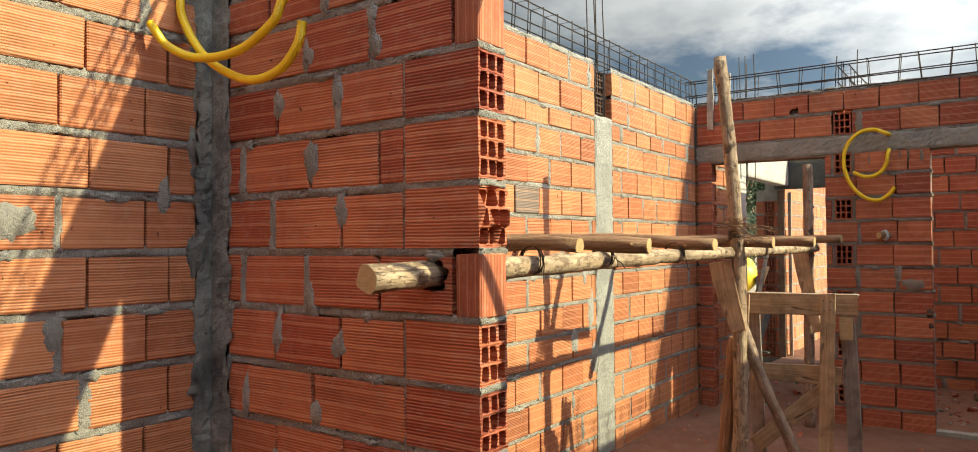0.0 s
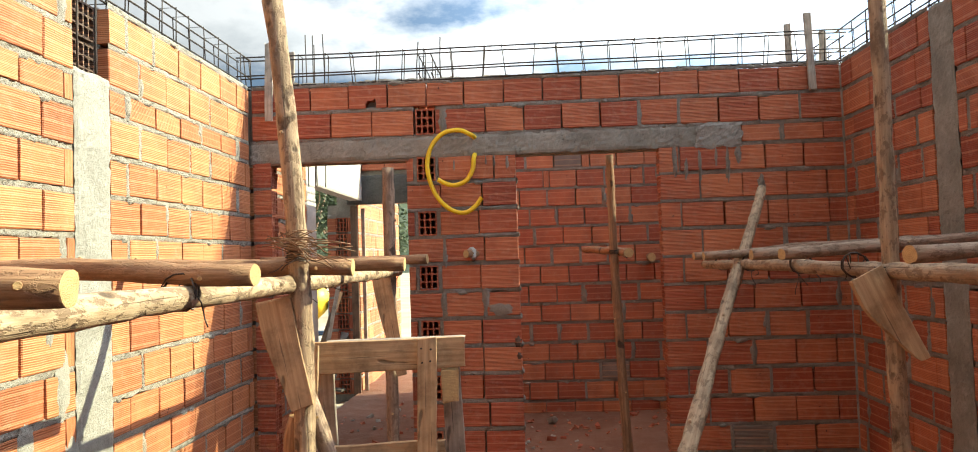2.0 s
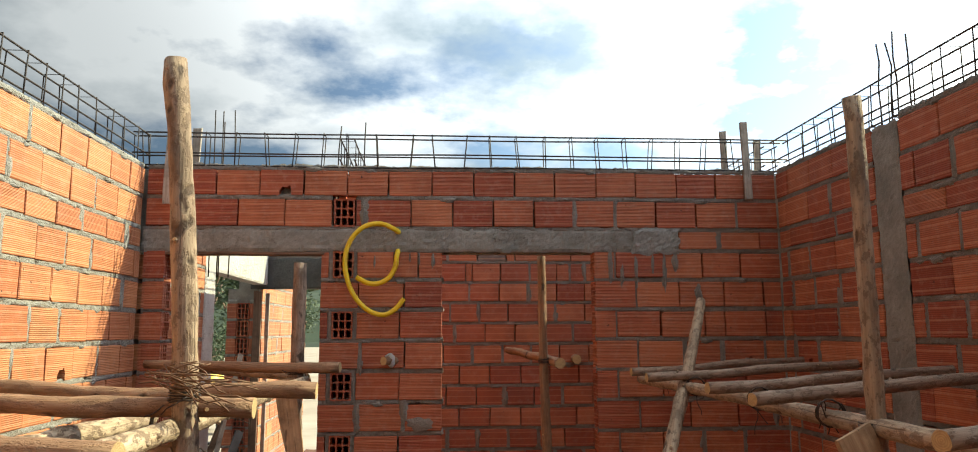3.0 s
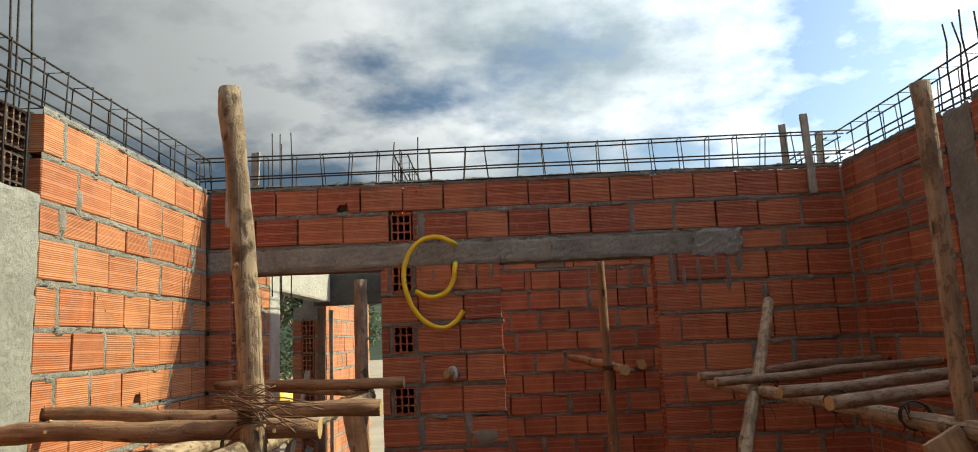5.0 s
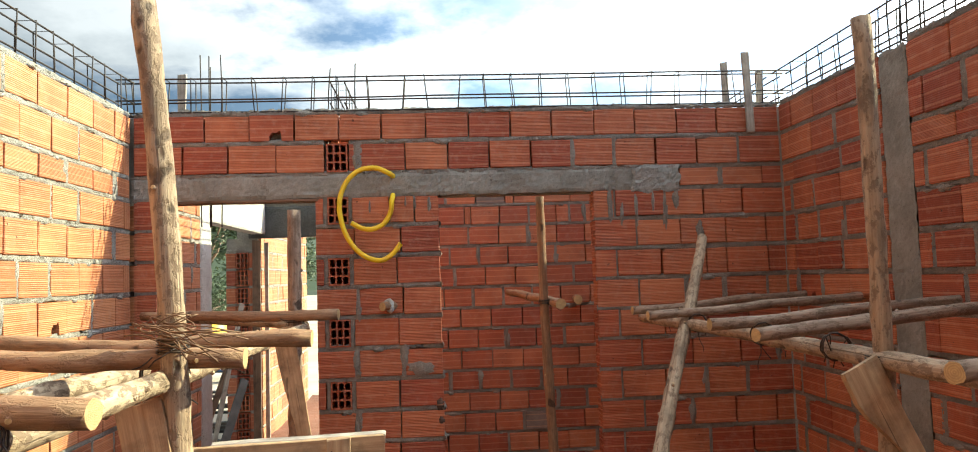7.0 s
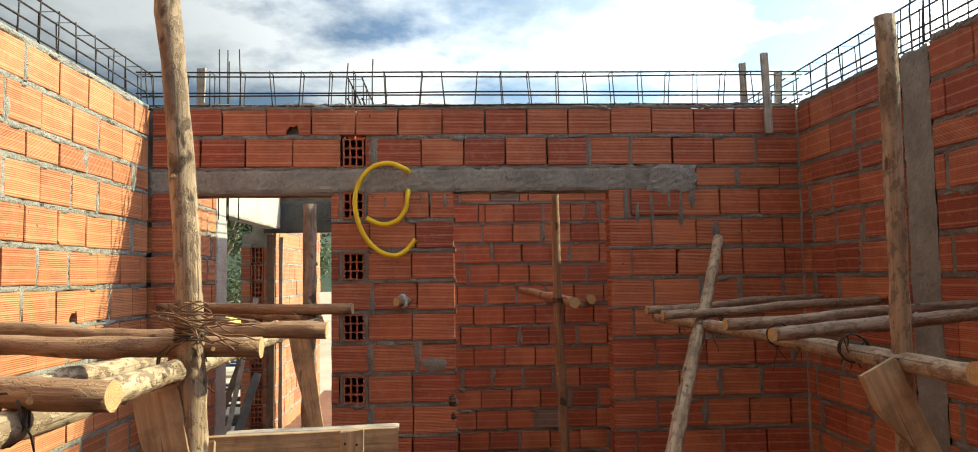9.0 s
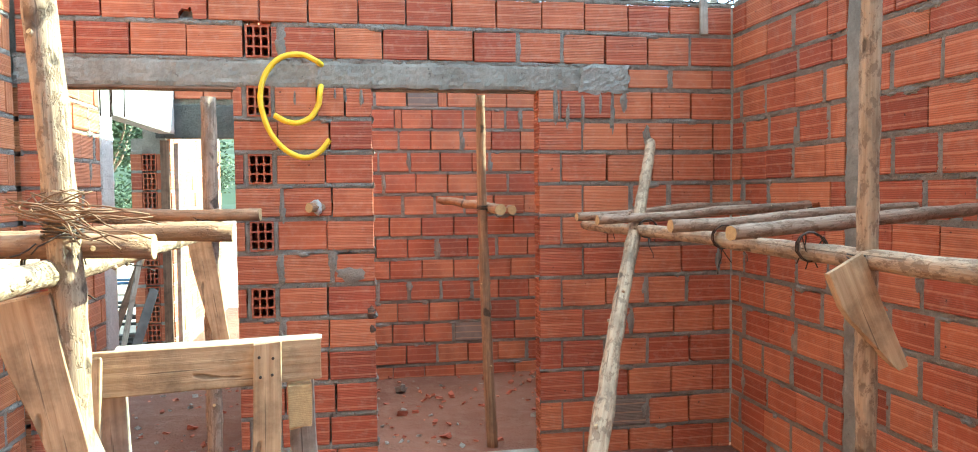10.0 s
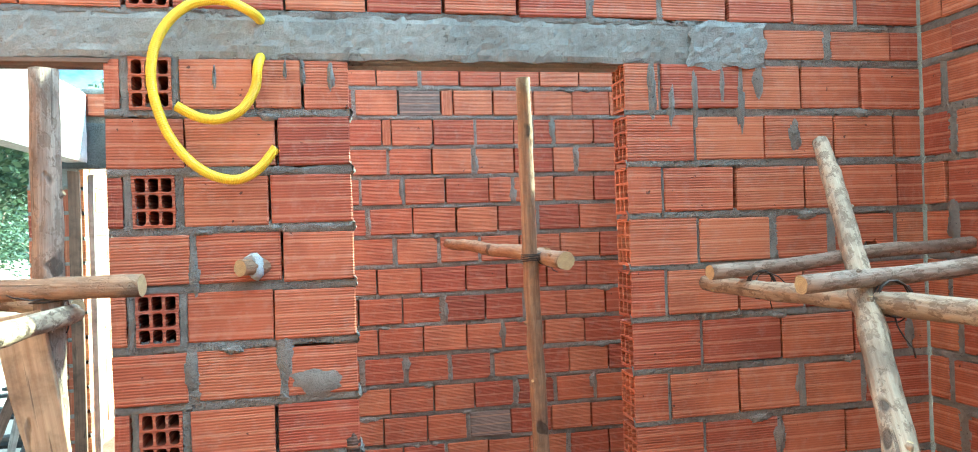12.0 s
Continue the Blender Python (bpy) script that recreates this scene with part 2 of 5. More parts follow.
CUT = cut_material()
PLANK = wood_material("rough_plank", (0.38, 0.23, 0.12), (0.54, 0.37, 0.21), (2.0, 60, 60), True)
PLANK_DARK = wood_material("damp_board", (0.13, 0.075, 0.045), (0.24, 0.145, 0.09), (2.0, 60, 60), True)
PLANK_GREY = wood_material("grey_plank", (0.34, 0.29, 0.24), (0.48, 0.42, 0.35), (2.0, 60, 60), True)


def plain(name, a, b, scale, rough, metal=0.0, bump=0.2):
    m = Mat(name, rough, metal)
    n = m.noise(scale, 5, 0.6)
    return m.done(m.mix(m.ramp(n, (0.3, (0, 0, 0)), (0.7, (1, 1, 1))), a, b), n, bump, 0.004)


STEEL = plain("rusty_rebar", (0.022, 0.02, 0.02), (0.06, 0.042, 0.032), 30, 0.65, 0.3)
RUST = plain("rusty_wire", (0.14, 0.075, 0.04), (0.26, 0.15, 0.08), 40, 0.7, 0.2)
WIRE = plain("black_tie_wire", (0.03, 0.025, 0.022), (0.09, 0.06, 0.045), 40, 0.6, 0.5)
YELLOW = plain("yellow_conduit", (0.80, 0.52, 0.005), (0.88, 0.62, 0.02), 12, 0.38)
PAINT_YELLOW = plain("yellow_paint", (0.75, 0.45, 0.02), (0.8, 0.55, 0.04), 6, 0.45)
RUBBER = plain("tyre_rubber", (0.02, 0.02, 0.02), (0.04, 0.04, 0.04), 20, 0.8)
BLUE = plain("blue_paint", (0.03, 0.07, 0.16), (0.05, 0.1, 0.2), 8, 0.5)
DARK = plain("dark_scrap", (0.05, 0.045, 0.04), (0.11, 0.1, 0.09), 8, 0.8)


def dirt_material():
    m = Mat("red_dirt", 0.95)
    n1, n2, n3 = m.noise(0.9, 5, 0.6), m.noise(9, 5, 0.65), m.noise(60, 3, 0.6)
    c = m.mix(m.ramp(n1, (0.35, (0, 0, 0)), (0.65, (1, 1, 1))), (0.15, 0.058, 0.032), (0.23, 0.105, 0.062))
    c = m.mix(m.math("MULTIPLY", m.ramp(n2, (0.5, (0, 0, 0)), (0.7, (1, 1, 1))), 0.5), c, (0.27, 0.17, 0.115))
    c = m.mix(m.math("MULTIPLY", n3, 0.4), c, (0.12, 0.05, 0.03))
    return m.done(c, m.math("ADD", n2, m.math("MULTIPLY", n3, 0.5)), 0.9, 0.03)


DIRT = dirt_material()
GROUND = plain("pale_ground", (0.34, 0.27, 0.20), (0.50, 0.43, 0.34), 0.6, 0.95, 0, 0.4)
LEAF = plain("leaves", (0.030, 0.050, 0.018), (0.065, 0.095, 0.036), 3, 0.6)
HILL = plain("wooded_hill", (0.016, 0.028, 0.013), (0.036, 0.055, 0.026), 0.15, 0.9, 0, 0.6)


# ---- mesh helpers ----
def box(bm, x0, x1, y0, y1, z0, z1, m=None, bevel=0.0):
    mat = (m or Matrix()) @ Matrix.Translation(((x0 + x1) / 2, (y0 + y1) / 2, (z0 + z1) / 2)) @ Matrix.Diagonal((x1 - x0, y1 - y0, z1 - z0, 1))
    made = bmesh.ops.create_cube(bm, size=1, matrix=mat)
    if bevel:
        edges = {e for v in made["verts"] for e in v.link_edges}
        bmesh.ops.bevel(bm, geom=list(edges), offset=bevel, segments=1, affect="EDGES")
    return bm


def mesh_of(name, bm, *mats):
    me = bpy.data.meshes.new(name)
    bm.to_mesh(me)
    bm.free()
    for m in mats:
        me.materials.append(m)
    return me


def part(name, bm, material, parent, label=""):
    mats = material if isinstance(material, (list, tuple)) else [material]
    ob = new(name, mesh_of(name, bm, *mats))
    if parent is not None:
        ob.parent = parent
    if label:
        ob["label"] = label
    return ob


def thing(name, label, category, group="", kind="", at=(0, 0, 0)):
    ob = new(name)
    ob.location = at
    ob.empty_display_size = 0.1
    return tagged(ob, label, category, group, kind)


def tube(bm, pts, radius, n=10, cap_mat=0, ridge=0.0, wobble=0.0, seed=0):
    """A round bar along pts; radius is a number or one a point. The caps take the material slot cap_mat."""
    pts = [Vector(p) for p in pts]
    rings, side = [], None
    for i, p in enumerate(pts):
        d = (pts[min(i + 1, len(pts) - 1)] - pts[max(i - 1, 0)]).normalized()
        if side is None:
            side = d.orthogonal().normalized()
        side = (side - d * side.dot(d)).normalized()
        up = d.cross(side)
        r = radius[i] if isinstance(radius, (list, tuple)) else radius
        if ridge:
            r += ridge * (1 if i % 2 else -1)
        ring = []
        for k in range(n):
            a = 2 * math.pi * k / n
            rr = r
            if wobble:
                rr *= 1 + wobble * noise.noise(Vector((p.x * 9 + math.cos(a) * 1.3 + seed, p.y * 9 + math.sin(a) * 1.3, p.z * 9)))
            ring.append(bm.verts.new(p + (side * math.cos(a) + up * math.sin(a)) * rr))
        rings.append(ring)
    for a, b in zip(rings, rings[1:]):
        for k in range(n):
            f = bm.faces.new((a[k], a[(k + 1) % n], b[(k + 1) % n], b[k]))
            f.smooth = True
    for ring, flip in ((rings[0], True), (rings[-1], False)):
        f = bm.faces.new(list(reversed(ring)) if flip else ring)
        f.material_index = cap_mat
    return bm


def along(a, b, n, bend=0.0, seed=0):
    a, b = Vector(a), Vector(b)
    d = b - a
    s = d.orthogonal().normalized()
    u = d.normalized().cross(s)
    out = []
    for i in range(n + 1):
        t = i / n
        w = math.sin(math.pi * t)
        out.append(a + d * t + (s * noise.noise(Vector((t * 2.5, seed * 7.3, 0))) + u * noise.noise(Vector((t * 2.5, 0, seed * 5.1)))) * bend * (0.4 + w))
    return out


def pole(name, a, b, r0, r1, parent, bark=BARK, bend=0.03, seed=1, label="", bow=(0, 0, 0)):
    """A round pole with a bent, tapered, knotty stem and sawn ends. Its own z runs along it; bow is its sag halfway."""
    a, b = Vector(a), Vector(b)
    length = (b - a).length
    n = max(6, int(length / 0.08))
    turn = (b - a).to_track_quat("Z", "Y")
    sag = turn.inverted() @ Vector(bow)
    pts = [p + sag * 4 * (i / n) * (1 - i / n) for i, p in enumerate(along((0, 0, 0), (0, 0, length), n, bend, seed))]
    rnd = random.Random(seed)
    radii = [(r0 + (r1 - r0) * i / n) * (1 + (0.10 if rnd.random() < 0.15 else 0) + rnd.uniform(-0.04, 0.04)) for i in range(n + 1)]
    bm = bmesh.new()
    tube(bm, pts, radii, 14, 1, wobble=0.2, seed=seed)
    for _ in range(int(length * 3)):
        # stubs of cut twigs
        i, ang = rnd.randrange(1, n), rnd.uniform(0, 6.3)
        d = Vector((math.cos(ang), math.sin(ang), 0.5))
        tube(bm, [pts[i] + d * radii[i] * 0.7, pts[i] + d * radii[i] * 1.18], [radii[i] * 0.3, radii[i] * 0.2], 7, 1)
    ob = part(name, bm, (bark, CUT), parent, label)
    ob.matrix_basis = Matrix.Translation(a) @ turn.to_matrix().to_4x4()
    return ob


def lashing(parent, at, axis, r, turns=3, seed=0, loose=2, name="wire_tie"):
    """Turns of tie wire round a pole, with loose ends."""
    rnd = random.Random(seed)
    at, axis = Vector(at), Vector(axis).normalized()
    s = axis.orthogonal().normalized()
    u = axis.cross(s)
    pts = []
    for i in range(turns * 12 + 1):
        a = 2 * math.pi * i / 12
        pts.append(at + (s * math.cos(a) + u * math.sin(a)) * (r + rnd.uniform(0, 0.004)) + axis * ((i / 12 - turns / 2) * 0.009 + rnd.uniform(-0.003, 0.003)))
    bm = bmesh.new()
    tube(bm, pts, 0.0028, 5)
    for _ in range(loose):
        p = at + (s * rnd.uniform(-1, 1) + u * rnd.uniform(-1, 1)).normalized() * r
        q = [p]
        d = Vector((rnd.uniform(-1, 1), rnd.uniform(-1, 1), rnd.uniform(-1.2, 0.3)))
        for _k in range(5):
            d = (d + Vector((rnd.uniform(-0.6, 0.6), rnd.uniform(-0.6, 0.6), rnd.uniform(-0.6, 0.3)))).normalized()
            q.append(q[-1] + d * 0.025)
        tube(bm, q, 0.0022, 5)
    return part(name, bm, WIRE, parent, "twisted black tie wire")


def plank(name, a, b, width, thick, parent, mat=PLANK, normal=(0, -1, 0), seed=0, label="", slant=0.0):
    """A sawn board from a to b, its broad side turned to normal; its own x runs along it; slant hews one corner off its end."""
    a, b, rnd = Vector(a), Vector(b), random.Random(seed)
    x = (b - a).normalized()
    y = (Vector(normal) - x * x.dot(Vector(normal))).normalized()
    z = x.cross(y)
    m = Matrix((x, y, z)).transposed().to_4x4()
    m.translation = a
    bm = bmesh.new()
    n = 6
    length = (b - a).length
    box(bm, 0, length, -thick / 2, thick / 2, -width / 2, width / 2, bevel=0.003)
    bmesh.ops.subdivide_edges(bm, edges=[e for e in bm.edges if e.calc_length() > length * 0.8], cuts=n)
    for v in bm.verts:
        if v.co.z > 0:
            v.co.z *= 1 - slant * max(0.0, (v.co.x / length - 0.35) / 0.65)
        v.co.z += 0.006 * noise.noise(Vector((v.co.x * 4 + seed, seed, v.co.z * 20)))
        v.co.y += 0.004 * noise.noise(Vector((v.co.x * 3, seed, 4)))
        if v.co.x < 0.01 or v.co.x > length - 0.01:
            v.co.x += rnd.uniform(-0.008, 0.008)
    ob = part(name, bm, mat, parent, label)
    ob.matrix_basis = m
    return ob

# ---- plan ----
FLOOR = -0.07
WEST, EAST, NORTH, PART = -2.76, 1.67, 7.13, 1.65
THICK = 0.14
COURSES = [2.35 - 0.2045 * k for k in range(12, -1, -1)] + [2.50, 2.715, 2.92, 3.125]
TOP = COURSES[15]


def wall_frame(x, y, rz):
    """Local axes of a wall face: x along it, y into it, z up."""
    return pose(x, y, 0, 0, 0, rz)


def shell(name, m, rects, depth=THICK, skin=0.065, label="", material=MORTAR):
    """The body of a wall behind its blocks, as upright boxes (s0, s1, z0, z1) that leave the openings free."""
    bm = bmesh.new()
    for s0, s1, z0, z1 in rects:
        box(bm, s0, s1, skin, depth, z0, z1, m)
    ob = part(name, bm, material, None)
    return tagged(ob, label, "wall", "", "structure")


M_NORTH = wall_frame(0, NORTH, 0)
M_WEST = wall_frame(WEST, 0, 90)
M_EAST = wall_frame(EAST, 0, -90)
M_PART = wall_frame(0, PART, 0)
DOOR = (-0.735, 0.325)
GATE = (-2.60, -1.56)
LINTEL = (2.338, 2.495)

wall_north = shell("wall_north", M_NORTH, [(WEST, GATE[0] - 0.11, -0.3, 2.33), (GATE[1] + 0.01, -1.482, -0.3, 2.33), (-1.342, DOOR[0] - 0.004, -0.3, 2.33), (DOOR[1] + 0.14, EAST + 0.14, -0.3, 2.33), (WEST - 0.14, -1.482, 2.33, TOP - 0.005), (-1.342, EAST + 0.14, 2.33, TOP - 0.005)],
                   label="unplastered wall of red hollow clay blocks with two door openings")
bm = bmesh.new()
box(bm, -1.4815, -1.3425, 0.215, 0.225, -0.3, TOP - 0.01, M_NORTH)
box(bm, -1.4815, -1.3425, 0.08, 0.215, 2.335, 2.49, M_NORTH)
part("wall_core", bm, BRICK, wall_north)
wall_west = shell("wall_west", M_WEST, [(PART + THICK - 0.03, 4.94, -0.3, TOP - 0.005), (5.245, NORTH + 0.03, -0.3, TOP - 0.005), (-3.0, 1.68, -0.3, TOP - 0.005), (NORTH + THICK, 8.55, -0.3, TOP - 0.005)],
                  label="sunlit unplastered wall of orange hollow clay blocks")
wall_east = shell("wall_east", M_EAST, [(-NORTH - 0.03, -5.945, -0.3, TOP - 0.005), (-5.70, 3.0, -0.3, TOP - 0.005)],
                  label="shaded unplastered wall of red hollow clay blocks")
GAP = (-1.456, 1.3)
wall_partition = shell("wall_partition", M_PART, [(WEST + 0.12, GAP[0] - 0.1, -0.3, 3.08), (GAP[1], EAST, -0.3, 3.08), (GAP[0] - 0.1, GAP[1], 2.56, 3.08)],
                       label="short unplastered clay block partition beside a wide opening")
wall_south = shell("wall_south", wall_frame(0, -3.0, 180), [(-EAST - 0.2, -WEST + 0.2, -0.3, TOP)], label="plain clay block wall that closes the first room", material=BRICK)

# concrete columns and lintels cast into the walls
def cast(name, parent, rects, m, y0, y1, seed, mat=CONCRETE, label="", rough=1.0):
    bm = bmesh.new()
    for s0, s1, z0, z1 in rects:
        made = bmesh.ops.create_grid(bm, x_segments=max(2, int((s1 - s0) / 0.02)), y_segments=max(2, int((z1 - z0) / 0.02)), size=0.5)
        for v in made["verts"]:
            s, z = s0 + (v.co.x + 0.5) * (s1 - s0), z0 + (v.co.y + 0.5) * (z1 - z0)
            edge = min(s - s0, s1 - s, z - z0, z1 - z)
            e = 0.006 if edge < 0.004 else 0.0
            if edge < 0.004:
                s += rough * 0.012 * (noise.noise(Vector((s * 12, z * 12, seed))) + 0.7 * noise.noise(Vector((s * 40, z * 40, seed))))
                z += rough * 0.010 * noise.noise(Vector((s * 12, z * 12, seed + 4)))
            d = y0 + e + rough * 0.003 * noise.noise(Vector((s * 9, z * 9, seed))) + rough * 0.004 * noise.noise(Vector((s * 38, z * 38, seed)))
            v.co = m @ Vector((s, d, z))
        box(bm, s0 + 0.004, s1 - 0.004, y0 + 0.016 + 0.012 * rough, y1, z0 + 0.004, z1 - 0.004, m)
    bmesh.ops.recalc_face_normals(bm, faces=bm.faces[:])
    return part(name, bm, mat, parent, label)


# back of the open slot, its shade put into the block colour
bm = bmesh.new()
box(bm, 4.93, 5.255, 0.115, 0.135, 2.45, TOP - 0.01, M_WEST)
part("recess_back", bm, BRICK_SHADE, wall_west, "blocks at the back of the empty column slot, coloured dark for its shade")
cast("column", wall_west, [(4.945, 5.24, -0.3, 2.53)], M_WEST, -0.004, 0.13, 3, MORTAR_PALE, label="pale grey cast concrete column")
cast("column", wall_east, [(-5.94, -5.705, -0.3, TOP - 0.01)], M_EAST, -0.004, 0.13, 8, label="grey cast concrete column")
cast("corner_column", wall_partition, [(WEST - 0.005, WEST + 0.115, -0.3, TOP)], M_PART, -0.014, 0.13, 5, COLUMN_MORTAR, "rough grey concrete corner column", rough=2.4)
cast("corner_column", wall_west, [(1.572, 1.66, -0.3, TOP)], M_WEST, -0.016, 0.1, 6, COLUMN_MORTAR, "rough grey concrete corner column", rough=2.4)
cast("lintel", wall_north, [(WEST, 0.62, *LINTEL)], M_NORTH, -0.001, 0.135, 9, label="grey cast concrete lintel with board marks", rough=1.5)
cast("lintel_patch", wall_north, [(0.60, 0.945, LINTEL[0] - 0.015, LINTEL[1] + 0.01)], M_NORTH, -0.012, 0.1, 12, MORTAR_PALE, "rough mortar patch", rough=2.5)
cast("lintel", wall_partition, [(GAP[0] + 0.003, GAP[1], 2.55, 2.72)], M_PART, -0.006, 0.14, 14, label="grey cast concrete lintel")

tagged(plank("formwork_board", (GATE[0] - 0.1, NORTH + 0.06, 2.328), (GATE[1] + 0.02, NORTH + 0.06, 2.326), 0.12, 0.018, None, PLANK_DARK, (0, 0, 1), 61), "brown formwork board still stuck under the lintel", "board")

# ground and floors
def sheet(name, x0, x1, y0, y1, z, step, amp, mat, label, seed=0, category="floor"):
    bm = bmesh.new()
    nx, ny = max(1, round((x1 - x0) / step)), max(1, round((y1 - y0) / step))
    grid = [[bm.verts.new((x0 + (x1 - x0) * i / nx, y0 + (y1 - y0) * j / ny, z + amp * noise.noise(Vector((i * step * 1.7 + seed, j * step * 1.7, 0))) + 0.4 * amp * noise.noise(Vector((i * step * 7, j * step * 7, seed))))) for j in range(ny + 1)] for i in range(nx + 1)]
    for i in range(nx):
        for j in range(ny):
            bm.faces.new((grid[i][j], grid[i + 1][j], grid[i + 1][j + 1], grid[i][j + 1])).smooth = True
    ob = part(name, bm, mat, None)
    return tagged(ob, label, category, "", "structure")


sheet("floor", WEST - 0.1, EAST + 0.1, -3.0, 14.5, FLOOR, 0.06, 0.03, DIRT, "trodden red dirt floor with rubble")
ground = part("ground", bmesh.new(), GROUND, None)
bm = bmesh.new()
for x0, x1, y0, y1 in ((-400, 400, -400, 400),):
    vs = [bm.verts.new(p) for p in ((x0, y0, FLOOR - 0.12), (x1, y0, FLOOR - 0.12), (x1, y1, FLOOR - 0.12), (x0, y1, FLOOR - 0.12))]
    bm.faces.new(vs)
bm.to_mesh(ground.data)
bm.free()
tagged(ground, "pale dry earth round the building site", "ground", "", "structure")

# small back room behind the door, and the passage behind the other opening
BACK = 9.45
FARY = 10.9
M_BACK = wall_frame(0, BACK, 0)
wall_back = shell("wall_back", M_BACK, [(-1.5, EAST + 0.14, -0.3, 3.12)], label="shaded red clay block wall of the small back room")
wall_side = shell("wall_side", wall_frame(-1.42, 0, 90), [(NORTH + 0.14, FARY, -0.3, TOP)], skin=0.0, label="clay block wall between passage and back room", material=BRICK)
wall_side_east = shell("wall_side_east", wall_frame(EAST, 0, -90), [(-BACK, -NORTH - 0.14, -0.3, TOP)], skin=0.0, label="clay block side wall of the back room", material=BRICK)
M_FAR = wall_frame(0, FARY, 0)
wall_passage = shell("wall_passage", M_FAR, [(-3.22, -2.87, -0.3, 2.3), (-3.1, -1.42, 2.3, TOP), (-1.6, -1.42, -0.3, 2.3)], label="clay block wall with a dark concrete lintel at the passage end")
cast("lintel", wall_passage, [(-2.95, -1.43, 2.30, 2.66)], M_FAR, -0.008, 0.13, 21, CONCRETE_DARK, label="dark grey concrete lintel")
M_WEST2 = wall_frame(-2.84, 0, 90)
wall_west_end = shell("wall_west_end", M_WEST2, [(11.04, 14.2, -0.3, TOP)], label="sunlit clay block wall past the passage")
cast("column", wall_west, [(8.55, 8.85, -0.3, TOP - 0.02)], M_WEST, -0.004, 0.13, 31, CONCRETE_PALE, "pale concrete column")
beam = cast("beam", wall_west, [(8.85, 10.88, 2.34, 2.90)], M_WEST, -0.01, 0.15, 33, CONCRETE_PALE, "pale freshly cast concrete beam")


# ---- blocks, mortar and hollow block ends ----
def block_mesh(seed, chip=0):
    """One clay block, 0.29 long and 0.185 high, its face at y 0, with worn arrises."""
    rnd = random.Random(seed)
    L, H, c = 0.145, 0.0925, 0.004
    rings = []
    for (l, h, y) in ((L - c, H - c, 0.0), (L, H, c), (L, H, 0.075)):
        ring = []
        for sx, sz in ((-1, -1), (1, -1), (1, 1), (-1, 1)):
            ring.append(Vector((sx * l + rnd.uniform(-0.0025, 0.0025), y + (rnd.uniform(-0.001, 0.002) if y < 0.01 else 0), sz * h + rnd.uniform(-0.002, 0.002))))
        rings.append(ring)
    bm = bmesh.new()
    vs = [[bm.verts.new(v) for v in r] for r in rings]
    bm.faces.new(vs[0])
    for a, b in zip(vs, vs[1:]):
        for k in range(4):
            bm.faces.new((a[(k + 1) % 4], a[k], b[k], b[(k + 1) % 4]))
    if chip:
        corner = Vector((L * (1 if chip in (1, 3) else -1), 0, H * (1 if chip < 3 else -1)))
        n = Vector((corner.x * 1.0, -0.06, corner.z * 1.3)).normalized()
        bmesh.ops.bisect_plane(bm, geom=bm.verts[:] + bm.edges[:] + bm.faces[:], plane_co=corner - n * 0.016, plane_no=n, clear_outer=True)
        bmesh.ops.holes_fill(bm, edges=[e for e in bm.edges if e.is_boundary and all((v.co - corner).length < 0.09 for v in e.verts)])
    bmesh.ops.recalc_face_normals(bm, faces=bm.faces[:])
    return mesh_of("brick", bm, BRICK)


def notched_mesh(seed):
    """A block with a ragged hole knocked through its lower edge for a scaffold pole."""
    rnd = random.Random(seed)
    L, H, w = 0.145, 0.0925, rnd.uniform(0.03, 0.042)
    c = rnd.uniform(-0.05, 0.05)
    line = [(-L, -H), (c - w, -H), (c - w * 1.1, -H + 0.03), (c - w * 0.5, -H + 0.062), (c + w * 0.3, -H + 0.058), (c + w * 0.7, -H + 0.075), (c + w, -H + 0.04), (c + w * 1.05, -H), (L, -H), (L, H), (-L, H)]
    bm = bmesh.new()
    a = [bm.verts.new((x, 0, z)) for x, z in line]
    b = [bm.verts.new((x, 0.075, z)) for x, z in line]
    bm.faces.new(a)
    for i in range(len(line)):
        bm.faces.new((a[i], b[i], b[(i + 1) % len(line)], a[(i + 1) % len(line)]))
    bmesh.ops.recalc_face_normals(bm, faces=bm.faces[:])
    return mesh_of("brick", bm, BRICK)


def batch(meshes, mat):
    """The same blocks in another material."""
    out = []
    for me in meshes:
        me = me.copy()
        me.materials[0] = mat
        out.append(me)
    return out


NOTCHED = [notched_mesh(s) for s in range(3)]
BLOCKS = [block_mesh(s) for s in range(8)]
CHIPPED = [block_mesh(20 + s, 1 + s % 4) for s in range(4)]
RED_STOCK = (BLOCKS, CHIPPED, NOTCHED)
SUN_OCHRE_STOCK = tuple(batch(meshes, BRICK_SUN_OCHRE) for meshes in RED_STOCK)


